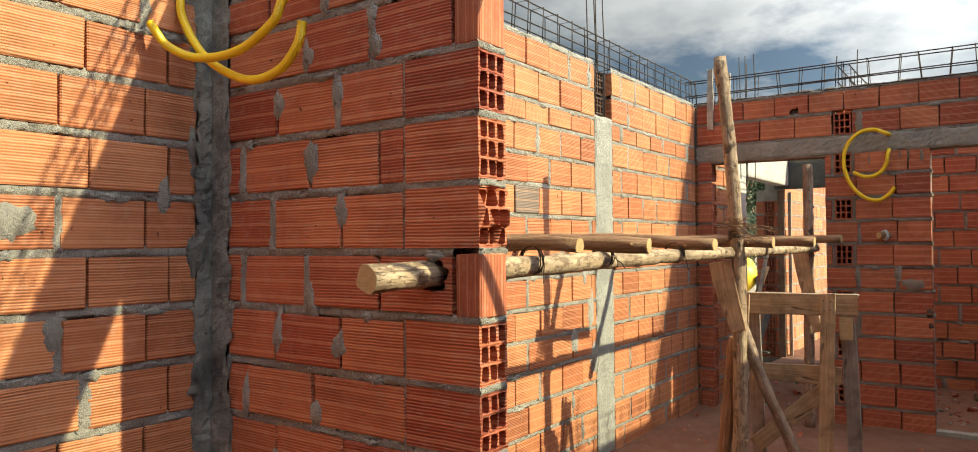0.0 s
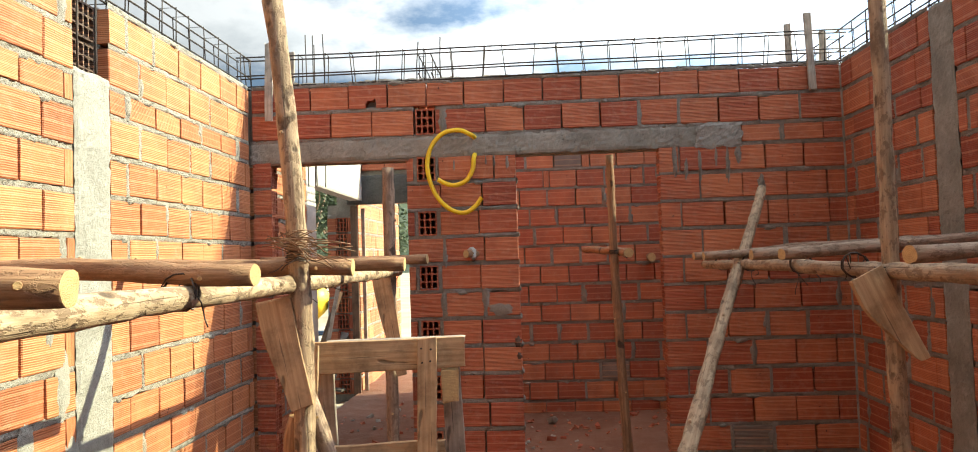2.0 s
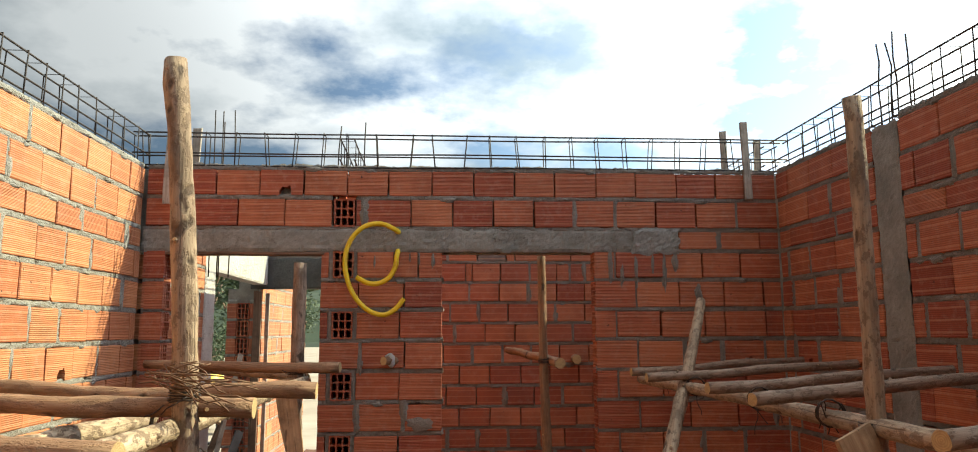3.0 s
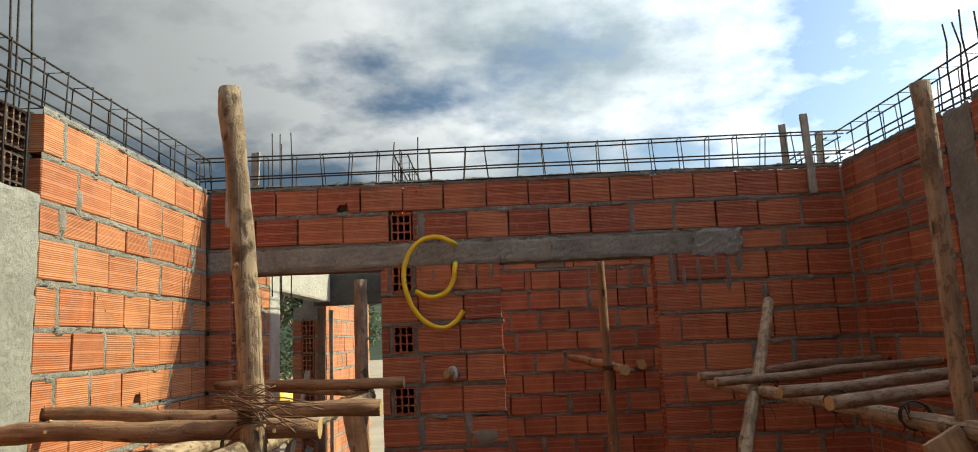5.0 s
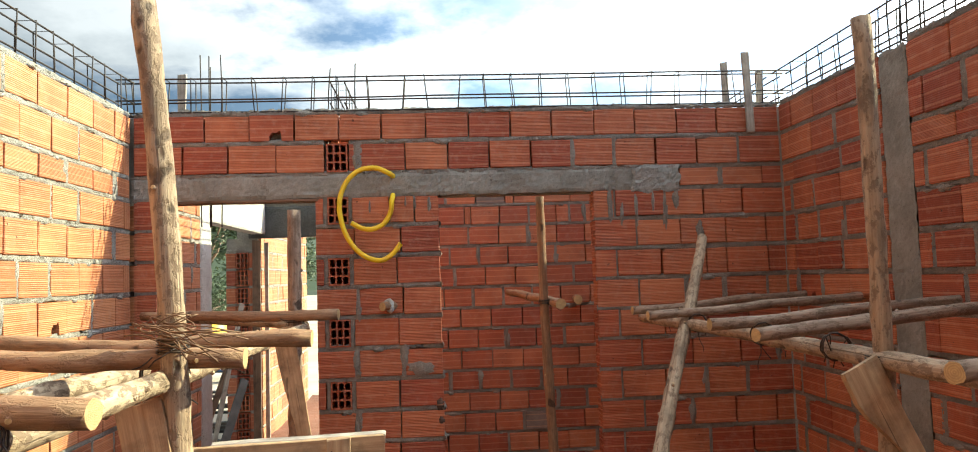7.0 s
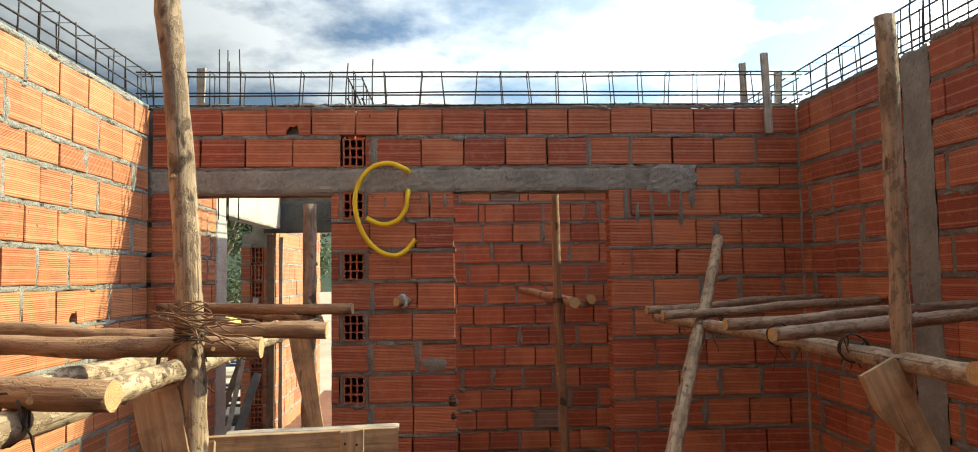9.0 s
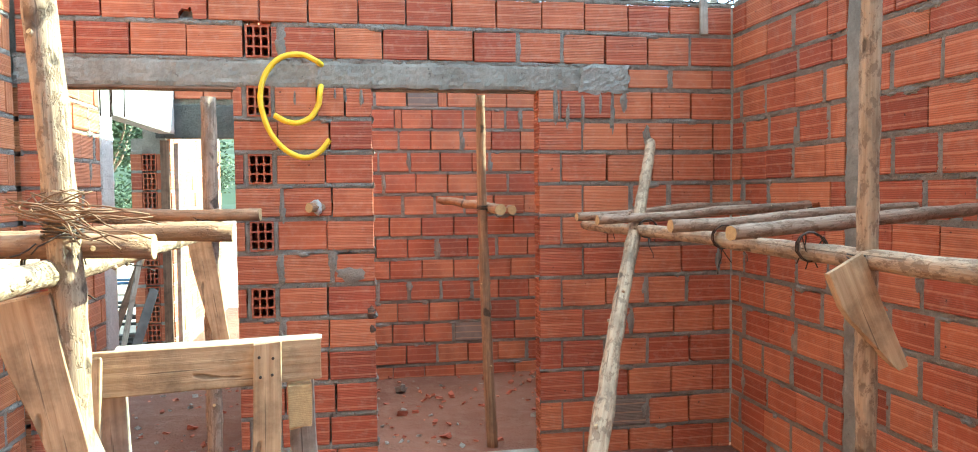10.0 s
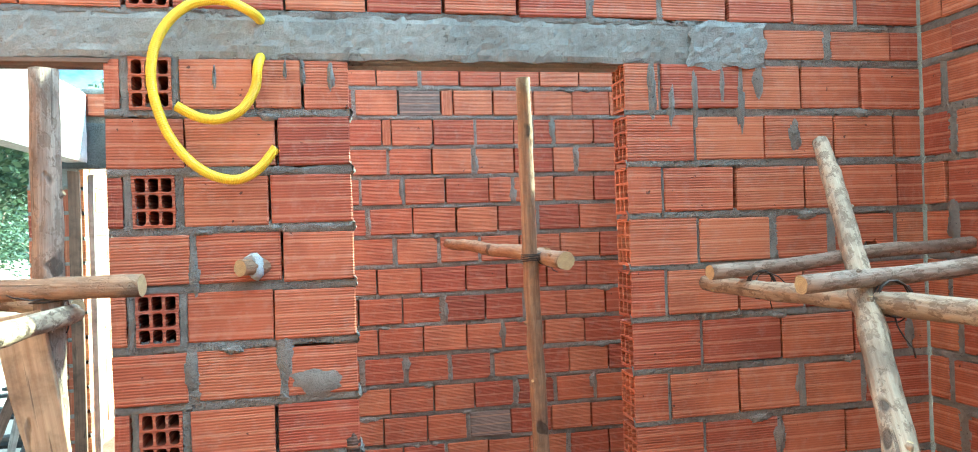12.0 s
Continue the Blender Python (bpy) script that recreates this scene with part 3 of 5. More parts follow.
def hollow_mesh(seed, w=0.14, depth=0.2, broken=False):
    """The open end of a clay block: thin webs round nine deep cells, the end at y 0."""
    rnd = random.Random(seed)
    h, web, edge = 0.185, 0.009, 0.010
    cw, ch = (w - 2 * edge - 2 * web) / 3, (h - 2 * edge - 2 * web) / 3
    bm = bmesh.new()
    xs = [-w / 2 + edge + i * (cw + web) for i in range(3)]
    zs = [-h / 2 + edge + i * (ch + web) for i in range(3)]
    cuts_x = sorted([-w / 2, w / 2] + xs + [x + cw for x in xs])
    cuts_z = sorted([-h / 2, h / 2] + zs + [z + ch for z in zs])
    front = {}

    def vert(i, j):
        if (i, j) not in front:
            y = rnd.uniform(-0.014, 0.012) if broken and 0 < i and 0 < j else rnd.uniform(0.0, 0.004)
            front[i, j] = bm.verts.new((cuts_x[i] + rnd.uniform(-0.0015, 0.0015), y, cuts_z[j] + rnd.uniform(-0.0015, 0.0015)))
        return front[i, j]

    for i in range(7):
        for j in range(7):
            if i % 2 and j % 2:
                # cell with rounded corners, going into the block
                q = [vert(i, j), vert(i + 1, j), vert(i + 1, j + 1), vert(i, j + 1)]
                inner = [bm.verts.new(v.co + Vector((0, 0.19, 0))) for v in q]
                for k in range(4):
                    bm.faces.new((q[k], inner[k], inner[(k + 1) % 4], q[(k + 1) % 4]))
                # cell back coloured near black to draw the shade inside
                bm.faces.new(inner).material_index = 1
                for k in range(4):
                    # fillet in the corner
                    p, a, b = q[k].co, q[k - 1].co, q[(k + 1) % 4].co
                    bm.faces.new([bm.verts.new(p + Vector((0, 0.001, 0))), bm.verts.new(p + (a - p).normalized() * 0.009 + Vector((0, 0.001, 0))), bm.verts.new(p + ((a - p).normalized() + (b - p).normalized()) * 0.0028 + Vector((0, 0.001, 0))), bm.verts.new(p + (b - p).normalized() * 0.009 + Vector((0, 0.001, 0)))])
            else:
                bm.faces.new((vert(i, j), vert(i + 1, j), vert(i + 1, j + 1), vert(i, j + 1)))
    rim = [vert(i, 0) for i in range(8)] + [vert(7, j) for j in range(1, 8)] + [vert(i, 7) for i in range(6, -1, -1)] + [vert(0, j) for j in range(6, 0, -1)]
    back = [bm.verts.new((v.co.x, depth, v.co.z)) for v in rim]
    for k in range(len(rim)):
        bm.faces.new((rim[k], rim[(k + 1) % len(rim)], back[(k + 1) % len(rim)], back[k]))
    return mesh_of("hollow_block", bm, BRICK, BRICK_SHADE)


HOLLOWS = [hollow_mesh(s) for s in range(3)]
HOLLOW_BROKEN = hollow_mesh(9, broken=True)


def put_block(parent, m, s0, s1, z0, z1, rnd, mesh=None, mat=None, proud=0.0, upright=False, flip=False, stock=RED_STOCK):
    me = mesh or (rnd.choice(stock[1]) if rnd.random() < 0.07 else rnd.choice(stock[0]))
    if mat is not None:
        me = me.copy()
        me.materials[0] = mat
    ob = new("brick", me)
    ob.parent = parent
    c = Vector(((s0 + s1) / 2, rnd.uniform(-0.004, 0.004) - proud, (z0 + z1) / 2))
    if flip:
        m = m @ Matrix.Translation(((s0 + s1), 0, z0 + z1)) @ pose(0, 0, 0, 0, 180, 0)
    turn = pose(0, 0, 0, rnd.uniform(-0.5, 0.5), rnd.uniform(-0.35, 0.35), rnd.uniform(-0.6, 0.6))
    if upright:
        ob.matrix_basis = m @ Matrix.Translation(c) @ turn @ pose(0, 0, 0, 0, 90, 0) @ Matrix.Diagonal(((z1 - z0) / 0.29, 1, (s1 - s0) / 0.185, 1))
    else:
        ob.matrix_basis = m @ Matrix.Translation(c) @ turn @ Matrix.Diagonal(((s1 - s0) / 0.29, 1, (z1 - z0) / 0.185, 1))
    return ob


def strip(bm, m, a, b, half, seed, flush=0.002, vertical=False, lump=1.0):
    """A lumpy bead of squeezed-out mortar from a to b, (s, z) in the wall's face."""
    a, b = Vector(a), Vector(b)
    n = max(2, int((b - a).length / 0.009))
    rows = []
    for i in range(n + 1):
        p = a + (b - a) * i / n
        row = []
        for k, (o, d) in enumerate(((-1.2, 0.014), (-0.95, 0.002), (-0.35, 0.0), (0.35, 0.001), (0.95, 0.003), (1.2, 0.016))):
            q = noise.noise(Vector((p.x * 17 + seed, p.y * 17, k * 0.9)))
            q2 = noise.noise(Vector((p.x * 5 + seed, p.y * 5, 7.7 + k * 0.3)))
            q3 = noise.noise(Vector((p.x * 55 + seed, p.y * 55, k * 1.9)))
            q4 = noise.noise(Vector((p.x * 120 + seed, p.y * 120, k * 3.7)))
            off = half * o * (1 + lump * (0.3 * q + 0.4 * q2 + 0.3 * q3 + 0.2 * q4))
            dep = flush + 0.003 + d + lump * (0.003 * q + 0.004 * q2 + 0.005 * q3 + 0.003 * q4)
            row.append(bm.verts.new(m @ (Vector((p.x + off, dep, p.y)) if vertical else Vector((p.x, dep, p.y + off)))))
        rows.append(row)
    for r, q in zip(rows, rows[1:]):
        for k in range(5):
            f = bm.faces.new((r[k], q[k], q[k + 1], r[k + 1]) if not vertical else (r[k + 1], q[k + 1], q[k], r[k]))
            f.smooth = True


def smear(bm, m, s, z, rs, rz, seed):
    """A thin smear of mortar trowelled over the blocks, thickest in its middle, with a ragged edge."""
    n, rings = 30, 4
    mid = bm.verts.new(m @ Vector((s, -0.009, z)))
    prev = None
    for k in range(1, rings + 1):
        f, ring = k / rings, []
        for i in range(n):
            a = 2 * math.pi * i / n
            w = 1 + 0.45 * noise.noise(Vector((math.cos(a) * 1.2, math.sin(a) * 1.2, seed))) + 0.3 * noise.noise(Vector((math.cos(a) * 3, math.sin(a) * 3, seed + 3))) + 0.14 * noise.noise(Vector((math.cos(a) * 11, math.sin(a) * 11, seed + 5)))
            d = -0.009 + 0.013 * f ** 2.5 + 0.002 * noise.noise(Vector((a * 3, f * 4, seed)))
            ring.append(bm.verts.new(m @ Vector((s + rs * w * f * math.cos(a), d, z + rz * w * f * math.sin(a)))))
        for i in range(n):
            if prev is None:
                face = bm.faces.new((mid, ring[i], ring[(i + 1) % n]))
            else:
                face = bm.faces.new((prev[i], ring[i], ring[(i + 1) % n], prev[(i + 1) % n]))
            face.smooth = True
        prev = ring


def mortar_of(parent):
    """Darker, browner mortar for the north, east and back walls."""
    return MORTAR_BROWN if parent in (wall_north, wall_east, wall_back) else MORTAR


def course(parent, m, k, runs, seed, wet=0.35, special=None, bed=True, pitch=0.2975, levels=COURSES, stock=RED_STOCK):
    """One course of blocks. runs: (s0, s1, first length or the joints); special: {place: ('grey' | 'upright' | 'none')}."""
    rnd = random.Random(seed * 101 + k)
    z0, z1 = levels[k], levels[k + 1]
    bm = bmesh.new()
    n = 0
    for s0, s1, first in runs:
        joints = list(first) if isinstance(first, tuple) else [s0 + first + pitch * i + rnd.uniform(-0.006, 0.006) for i in range(60)]
        s = s0
        while s < s1 - 0.03:
            wide = rnd.random() < wet
            joint = rnd.uniform(0.018, 0.032) if wide else rnd.uniform(0.007, 0.014)
            e = min(next((j for j in joints if j > s + 0.03), s1), s1)
            if s1 - e < 0.06:
                e = s1
            lift = rnd.uniform(-0.003, 0.003)
            kind = next((v for p, v in (special or {}).items() if s < p < e), "")
            if kind != "none":
                put_block(parent, m, s, e - (joint if e < s1 else 0.004), z0 + 0.014 + lift, z1 - 0.017 + lift, rnd, mesh=stock[2][n % 3] if kind in ("hole", "hole_up") else None, mat=BRICK_GREY if kind == "grey" else None, upright=e - s < 0.10 and rnd.random() < 0.6, flip=kind == "hole_up", stock=stock)
            if wide and e < s1:
                strip(bm, m, (e - joint / 2, z0 + 0.006), (e - joint / 2, z1 - 0.006), joint * rnd.uniform(0.6, 1.15), seed + n + k * 7, flush=-0.002, vertical=True, lump=1.5)
                if rnd.random() < 0.4:
                    smear(bm, m, e - joint / 2 + rnd.uniform(-0.02, 0.02), rnd.uniform(z0 + 0.05, z1 - 0.05), rnd.uniform(0.018, 0.036), rnd.uniform(0.05, 0.09), seed + n * 3 + k)
            s, n = e, n + 1
        if bed:
            for _ in range(int((s1 - s0) * 1.6)):
                smear(bm, m, rnd.uniform(s0 + 0.05, s1 - 0.05), z1 - rnd.uniform(0.006, 0.018), rnd.uniform(0.02, 0.06), rnd.uniform(0.010, 0.022), rnd.uniform(0, 90))
            strip(bm, m, (s0, z1), (s1, z1), 0.0185, seed + k * 3, flush=0.002, lump=1.7)
    if len(bm.verts):
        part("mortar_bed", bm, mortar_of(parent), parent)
    else:
        bm.free()


# ---- scaffolds ----
def scaffold(label):
    return thing("wooden_scaffold", label, "scaffold", "pole scaffolds")


left = scaffold("scaffold of rough wooden poles lashed with wire against the sunlit wall")
pole("post", (-1.60, 4.55, FLOOR - 0.02), (-1.668, 4.52, 2.715), 0.046, 0.037, left, BARK_TAN, 0.008, 3, bow=(0.058, 0, 0))
pole("ledger", (-1.652, 1.385, 1.452), (-1.60, 6.90, 1.49), 0.040, 0.030, left, BARK_PALE, 0.02, 5, "pale barked ledger pole")
pole("ledger", (-1.965, 4.30, 1.465), (-1.875, 5.06, 1.475), 0.036, 0.033, left, BARK_PALE, 0.01, 6, "pale barked ledger pole")
for i, (y, xe, z) in enumerate(((2.235, -1.44, 1.535), (2.82, -1.43, 1.54), (3.66, -1.425, 1.545), (4.57, -1.37, 1.548), (5.26, -1.275, 1.545))):
    pole("cross_pole", (WEST - 0.06, y + (0.08, -0.12, 0.22, -0.05, 0.1)[i], z + 0.03), (xe, y, z), 0.030 - 0.006 * (i == 0), 0.033 - 0.007 * (i == 0), left, BARK, 0.035, 11 + i)
    lashing(left, (-1.645, y, z - 0.045), (0.1, 1, 0), 0.052, 3, i)
plank("brace_board", (-1.674, 4.50, 1.43), (-1.590, 4.50, 1.00), 0.135, 0.028, left, PLANK, (0.15, -1, 0), 4, slant=0.7)
pole("brace", (-1.58, 4.60, 1.05), (-1.16, 4.66, FLOOR), 0.035, 0.032, left, BARK_GREY, 0.02, 21)
pole("brace", (-1.62, 4.62, 0.95), (-1.72, 4.62, FLOOR), 0.042, 0.038, left, BARK, 0.02, 22)
lashing(left, (-1.583, 4.535, 1.60), (0, 0, 1), 0.046, 6, 30, 3)

# loose bundle of bent wire on the joint
bundle = thing("wire_bundle", "tangled bundle of thin rusty wire on the scaffold joint", "wire", at=(-1.57, 4.47, 1.645))
brnd = random.Random(8)
for i in range(18):
    p = Vector((-0.06, 0, 0)) + Vector((brnd.uniform(-0.07, 0.05), brnd.uniform(-0.05, 0.05), brnd.uniform(-0.01, 0.05)))
    q = Vector((0.14, 0, -0.01)) + Vector((brnd.uniform(-0.08, 0.09), brnd.uniform(-0.07, 0.07), brnd.uniform(-0.09, 0.03)))
    bm = bmesh.new()
    tube(bm, along(p, q, 6, 0.025, i), 0.0024, 5)
    part("wire", bm, RUST, bundle)
for i in range(6):
    c, r, ph = Vector((brnd.uniform(-0.08, 0.05), 0, 0.03)), brnd.uniform(0.04, 0.07), brnd.uniform(0, 6)
    bm = bmesh.new()
    tube(bm, [c + Vector((r * math.cos(ph + a * 0.3), brnd.uniform(-0.004, 0.004) + 0.6 * r * math.sin(ph + a * 0.3), 0.5 * r * math.sin(ph * 2 + a * 0.3))) for a in range(14)], 0.0020, 5)
    part("wire", bm, RUST, bundle)

right = scaffold("scaffold of rough wooden poles lashed with wire along the shaded wall")
pole("post", (0.688, 4.47, FLOOR - 0.02), (0.688, 4.47, 2.605), 0.032, 0.028, right, BARK_TAN, 0.008, 41)
pole("ledger", (0.62, 7.08, 1.47), (0.735, 2.3, 1.455), 0.030, 0.034, right, BARK_TAN, 0.03, 42)
for i, (y, x0, yw, z) in enumerate(((6.76, 0.465, 6.90, 1.53), (6.13, 0.385, 6.25, 1.535), (5.31, 0.425, 5.45, 1.54), (4.71, 0.37, 5.10, 1.54), (3.70, 0.375, 4.2, 1.54))):
    pole("cross_pole", (x0, y, z), (EAST + 0.05, yw, z + 0.06), 0.026 - 0.004 * (i == 4), 0.025, right, BARK_GREY, 0.012, 51 + i)
    lashing(right, (0.66, y, z - 0.05), (0.05, 1, 0), 0.048, 3, 60 + i, 3)
plank("brace_board", (0.570, 4.415, 1.46), (0.712, 4.405, 1.13), 0.135, 0.026, right, PLANK, (0.1, -1, 0), 9, slant=1.5)
lashing(right, (0.69, 4.47, 1.47), (0, 0, 1), 0.055, 4, 71, 2)

leaning = pole("leaning_pole", (-0.44, 4.22, FLOOR + 0.02), (0.965, 6.84, 1.985), 0.047, 0.031, None, BARK_TAN, 0.02, 77)
tagged(leaning, "long debarked pole leaning askew with its foot on the dirt", "pole")

doorway = scaffold("upright wooden pole with a cross pole in the doorway")
pole("post", (0.055, 7.42, FLOOR - 0.02), (-0.005, 7.44, 2.34), 0.038, 0.030, doorway, BARK, 0.006, 81, bow=(-0.014, 0, 0))
pole("cross_pole", (0.085, 7.20, 1.57), (-0.10, 9.16, 1.62), 0.034, 0.03, doorway, BARK, 0.02, 82)
lashing(doorway, (0.005, 7.43, 1.58), (0, 0, 1), 0.042, 4, 83, 2)
pole("cross_pole", (0.585, 9.24, 1.52), (0.61, 9.70, 1.52), 0.042, 0.04, doorway, BARK, 0.02, 84)

passage = scaffold("upright wooden pole with cross poles in the passage opening")
pole("post", (-1.668, 6.86, FLOOR - 0.02), (-1.648, 6.86, 2.235), 0.044, 0.042, passage, BARK_GREY, 0.008, 91)
pole("cross_pole", (-1.375, 6.79, 1.575), (-2.62, 6.95, 1.60), 0.034, 0.03, passage, BARK, 0.02, 92)
pole("cross_pole", (-1.60, 6.93, 1.50), (-2.70, 7.6, 1.56), 0.032, 0.03, passage, BARK_PALE, 0.02, 93)
plank("brace_board", (-1.715, 6.80, 1.50), (-1.605, 6.80, 0.76), 0.125, 0.03, passage, PLANK, (0.1, -1, 0), 95, slant=0.9)
lashing(passage, (-1.655, 6.86, 1.55), (0, 0, 1), 0.05, 5, 96, 3)

# ---- trestle ----
trestle = thing("trestle", "trestle nailed up from rough sawn planks, standing on the dirt", "trestle")
plank("top_board", (-1.625, 4.775, 1.16), (-0.955, 4.85, 1.165), 0.135, 0.026, trestle, PLANK, (0.13, -1, 0), 101)
plank("leg", (-1.112, 4.795, 1.23), (-1.135, 4.735, FLOOR), 0.085, 0.026, trestle, PLANK, (0.1, -1, 0), 102)
plank("leg", (-1.605, 4.735, 1.22), (-1.625, 4.66, FLOOR), 0.075, 0.026, trestle, PLANK, (0.1, -1, 0), 103)
plank("leg", (-1.025, 4.90, 1.12), (-1.01, 5.10, FLOOR), 0.085, 0.026, trestle, PLANK_GREY, (0.1, -1, 0), 104)
plank("leg", (-1.575, 4.84, 1.12), (-1.59, 5.04, FLOOR), 0.085, 0.026, trestle, PLANK_GREY, (0.1, -1, 0), 105)
plank("cleat", (-1.025, 4.85, 1.085), (-1.025, 4.85, 0.95), 0.075, 0.05, trestle, CUT, (0.1, -1, 0), 106)
plank("crossbar", (-1.58, 4.82, 0.72), (-1.06, 4.90, 0.72), 0.11, 0.026, trestle, PLANK, (0.1, -1, 0), 107)
plank("brace", (-1.56, 4.81, 0.25), (-1.12, 4.88, 0.66), 0.10, 0.024, trestle, PLANK, (0.1, -1, 0), 108)
plank("rail", (-1.56, 4.84, 1.212), (-0.96, 4.90, 1.215), 0.026, 0.06, trestle, PLANK_GREY, (0.1, -1, 0), 109)


def nails(parent, spots):
    for p in spots:
        bm = bmesh.new()
        tube(bm, [(0, 0.004, 0), (0, -0.0025, 0)], [0.0045, 0.0045], 8)
        part("nail", bm, STEEL, parent).location = p


nails(trestle, [(-1.135, 4.776, 1.19), (-1.095, 4.780, 1.185), (-1.132, 4.773, 1.13), (-1.098, 4.776, 1.135), (-1.62, 4.716, 1.19), (-1.595, 4.716, 1.14)])


# ---- rebar cages and starter bars ----
def cage(label, a, b, w=0.10, lo=2.935, mid=3.02, hi=3.165, pitch=0.205, seed=0):
    """A tie-beam cage lying on the wall: straight bars and bent stirrups."""
    rnd = random.Random(seed)
    a, b = Vector(a), Vector(b)
    d = (b - a).normalized()
    side = Vector((-d.y, d.x, 0))
    ob = thing("rebar_cage", label, "rebar", "tie beam cages", at=(a.x, a.y, 2.92))
    off = Vector((-a.x, -a.y, -2.92))
    n = max(4, int((b - a).length / 0.4))
    for s in (-1, 1):
        for z in (lo, mid, hi):
            bm = bmesh.new()
            tube(bm, [p + Vector((0, 0, z)) + side * s * w / 2 + off for p in along(a, b, n, 0.012, seed + s + z)], 0.0055, 6)
            part("bar", bm, STEEL, ob)
    s, k = 0.08, 0
    while s < (b - a).length:
        p = a + d * s
        tilt = d * rnd.uniform(-0.025, 0.025)
        loop = [p + side * x * w / 2 + Vector((0, 0, z)) + (tilt if z > 3 else Vector()) + off for x, z in ((-1.05, lo - 0.005), (1.05, lo - 0.005), (1.05, hi + 0.005), (-1.05, hi + 0.005), (-1.05, lo - 0.005))]
        bm = bmesh.new()
        tube(bm, loop, 0.0040, 5)
        part("stirrup", bm, STEEL, ob)
        s += pitch * rnd.uniform(0.85, 1.12)
        k += 1
    return ob


cage("black rebar cage lying along the top of the shaded wall", (WEST - 0.1, NORTH + 0.06, 0), (EAST + 0.1, NORTH + 0.06, 0), seed=1)
cage("black rebar cage lying along the top of the sunlit wall", (WEST - 0.07, -3.0, 0), (WEST - 0.07, NORTH + 0.12, 0), seed=2)
cage("black rebar cage lying along the top of the side wall", (EAST + 0.07, NORTH + 0.1, 0), (EAST + 0.07, -3.0, 0), seed=3)
cage("black rebar cage lying along the top of the partition", (WEST + 0.05, PART + 0.07, 0), (EAST, PART + 0.07, 0), lo=3.095, mid=3.18, hi=3.30, seed=8)
cage("black rebar cage running back over the inner wall", (-1.42, NORTH + 0.16, 0), (-1.42, BACK, 0), seed=4)
cage("black rebar cage running back over the outer wall", (EAST + 0.07, NORTH + 0.2, 0), (EAST + 0.07, BACK, 0), seed=6)


def starters(label, spots, z0, z1, seed):
    ob = thing("starter_bars", label, "rebar", "column starter bars", at=(*spots[0], z0))
    rnd = random.Random(seed)
    for x, y in spots:
        bm = bmesh.new()
        tube(bm, [Vector((x - spots[0][0] + 0.004 * i * rnd.uniform(-1, 1), y - spots[0][1] + 0.004 * i * rnd.uniform(-1, 1), (z1 - z0 + rnd.uniform(-0.05, 0.08)) * i / 4)) for i in range(5)], 0.005, 6)
        part("bar", bm, STEEL, ob)
    return ob


starters("tall black starter bars rising from the sunlit column", [(WEST - 0.03, 5.02), (WEST - 0.03, 5.17), (WEST - 0.1, 5.02), (WEST - 0.1, 5.17)], 2.45, 3.75, 1)
starters("black starter bars rising behind the wall corner", [(-2.45, 7.6), (-2.38, 7.6), (-2.33, 7.68), (-2.42, 7.7)], 2.2, 3.42, 2)
starters("black starter bars rising from the wall", [(-1.46, NORTH + 0.04), (-1.28, NORTH + 0.04)], 2.6, 3.2, 3)
starters("black starter bars rising from the shaded column", [(EAST + 0.03, 5.72), (EAST + 0.03, 5.88), (EAST + 0.1, 5.72), (EAST + 0.1, 5.88)], 2.8, 3.42, 4)


def batten(a, b, w, seed, n=(0, -1, 0)):
    ob = plank("wooden_batten", a, b, w, 0.022, None, PLANK_GREY, n, seed)
    return tagged(ob, "short grey wooden batten nailed upright to the wall top", "batten", "formwork battens")


batten((-2.60, NORTH - 0.02, 2.66), (-2.59, NORTH - 0.02, 3.26), 0.055, 1)
batten((-2.49, NORTH + 0.17, 2.7), (-2.48, NORTH + 0.17, 3.24), 0.055, 2)
batten((1.455, NORTH - 0.018, 2.72), (1.44, NORTH - 0.02, 3.285), 0.055, 3)
batten((1.37, NORTH + 0.17, 2.7), (1.36, NORTH + 0.17, 3.27), 0.05, 4)
batten((1.62, NORTH + 0.17, 2.7), (1.62, NORTH + 0.17, 3.20), 0.05, 5)

# ---- yellow conduit ----
def smooth(pts, n=10):
    pts = [Vector(p) for p in pts]
    out = []
    for i in range(len(pts) - 1):
        p0, p1, p2, p3 = pts[max(i - 1, 0)], pts[i], pts[i + 1], pts[min(i + 2, len(pts) - 1)]
        for k in range(n):
            t = k / n
            out.append(0.5 * (2 * p1 + (p2 - p0) * t + (2 * p0 - 5 * p1 + 4 * p2 - p3) * t * t + (3 * p1 - p0 - 3 * p2 + p3) * t ** 3))
    return out + [pts[-1]]


def conduit(pts, label, r=0.0155):
    bm = bmesh.new()
    tube(bm, smooth(pts, 34), r, 12, 0, ridge=0.0005)
    for f in bm.faces:
        f.smooth = False
    ob = part("conduit", bm, YELLOW, None)
    return tagged(ob, label, "conduit", "yellow conduits")


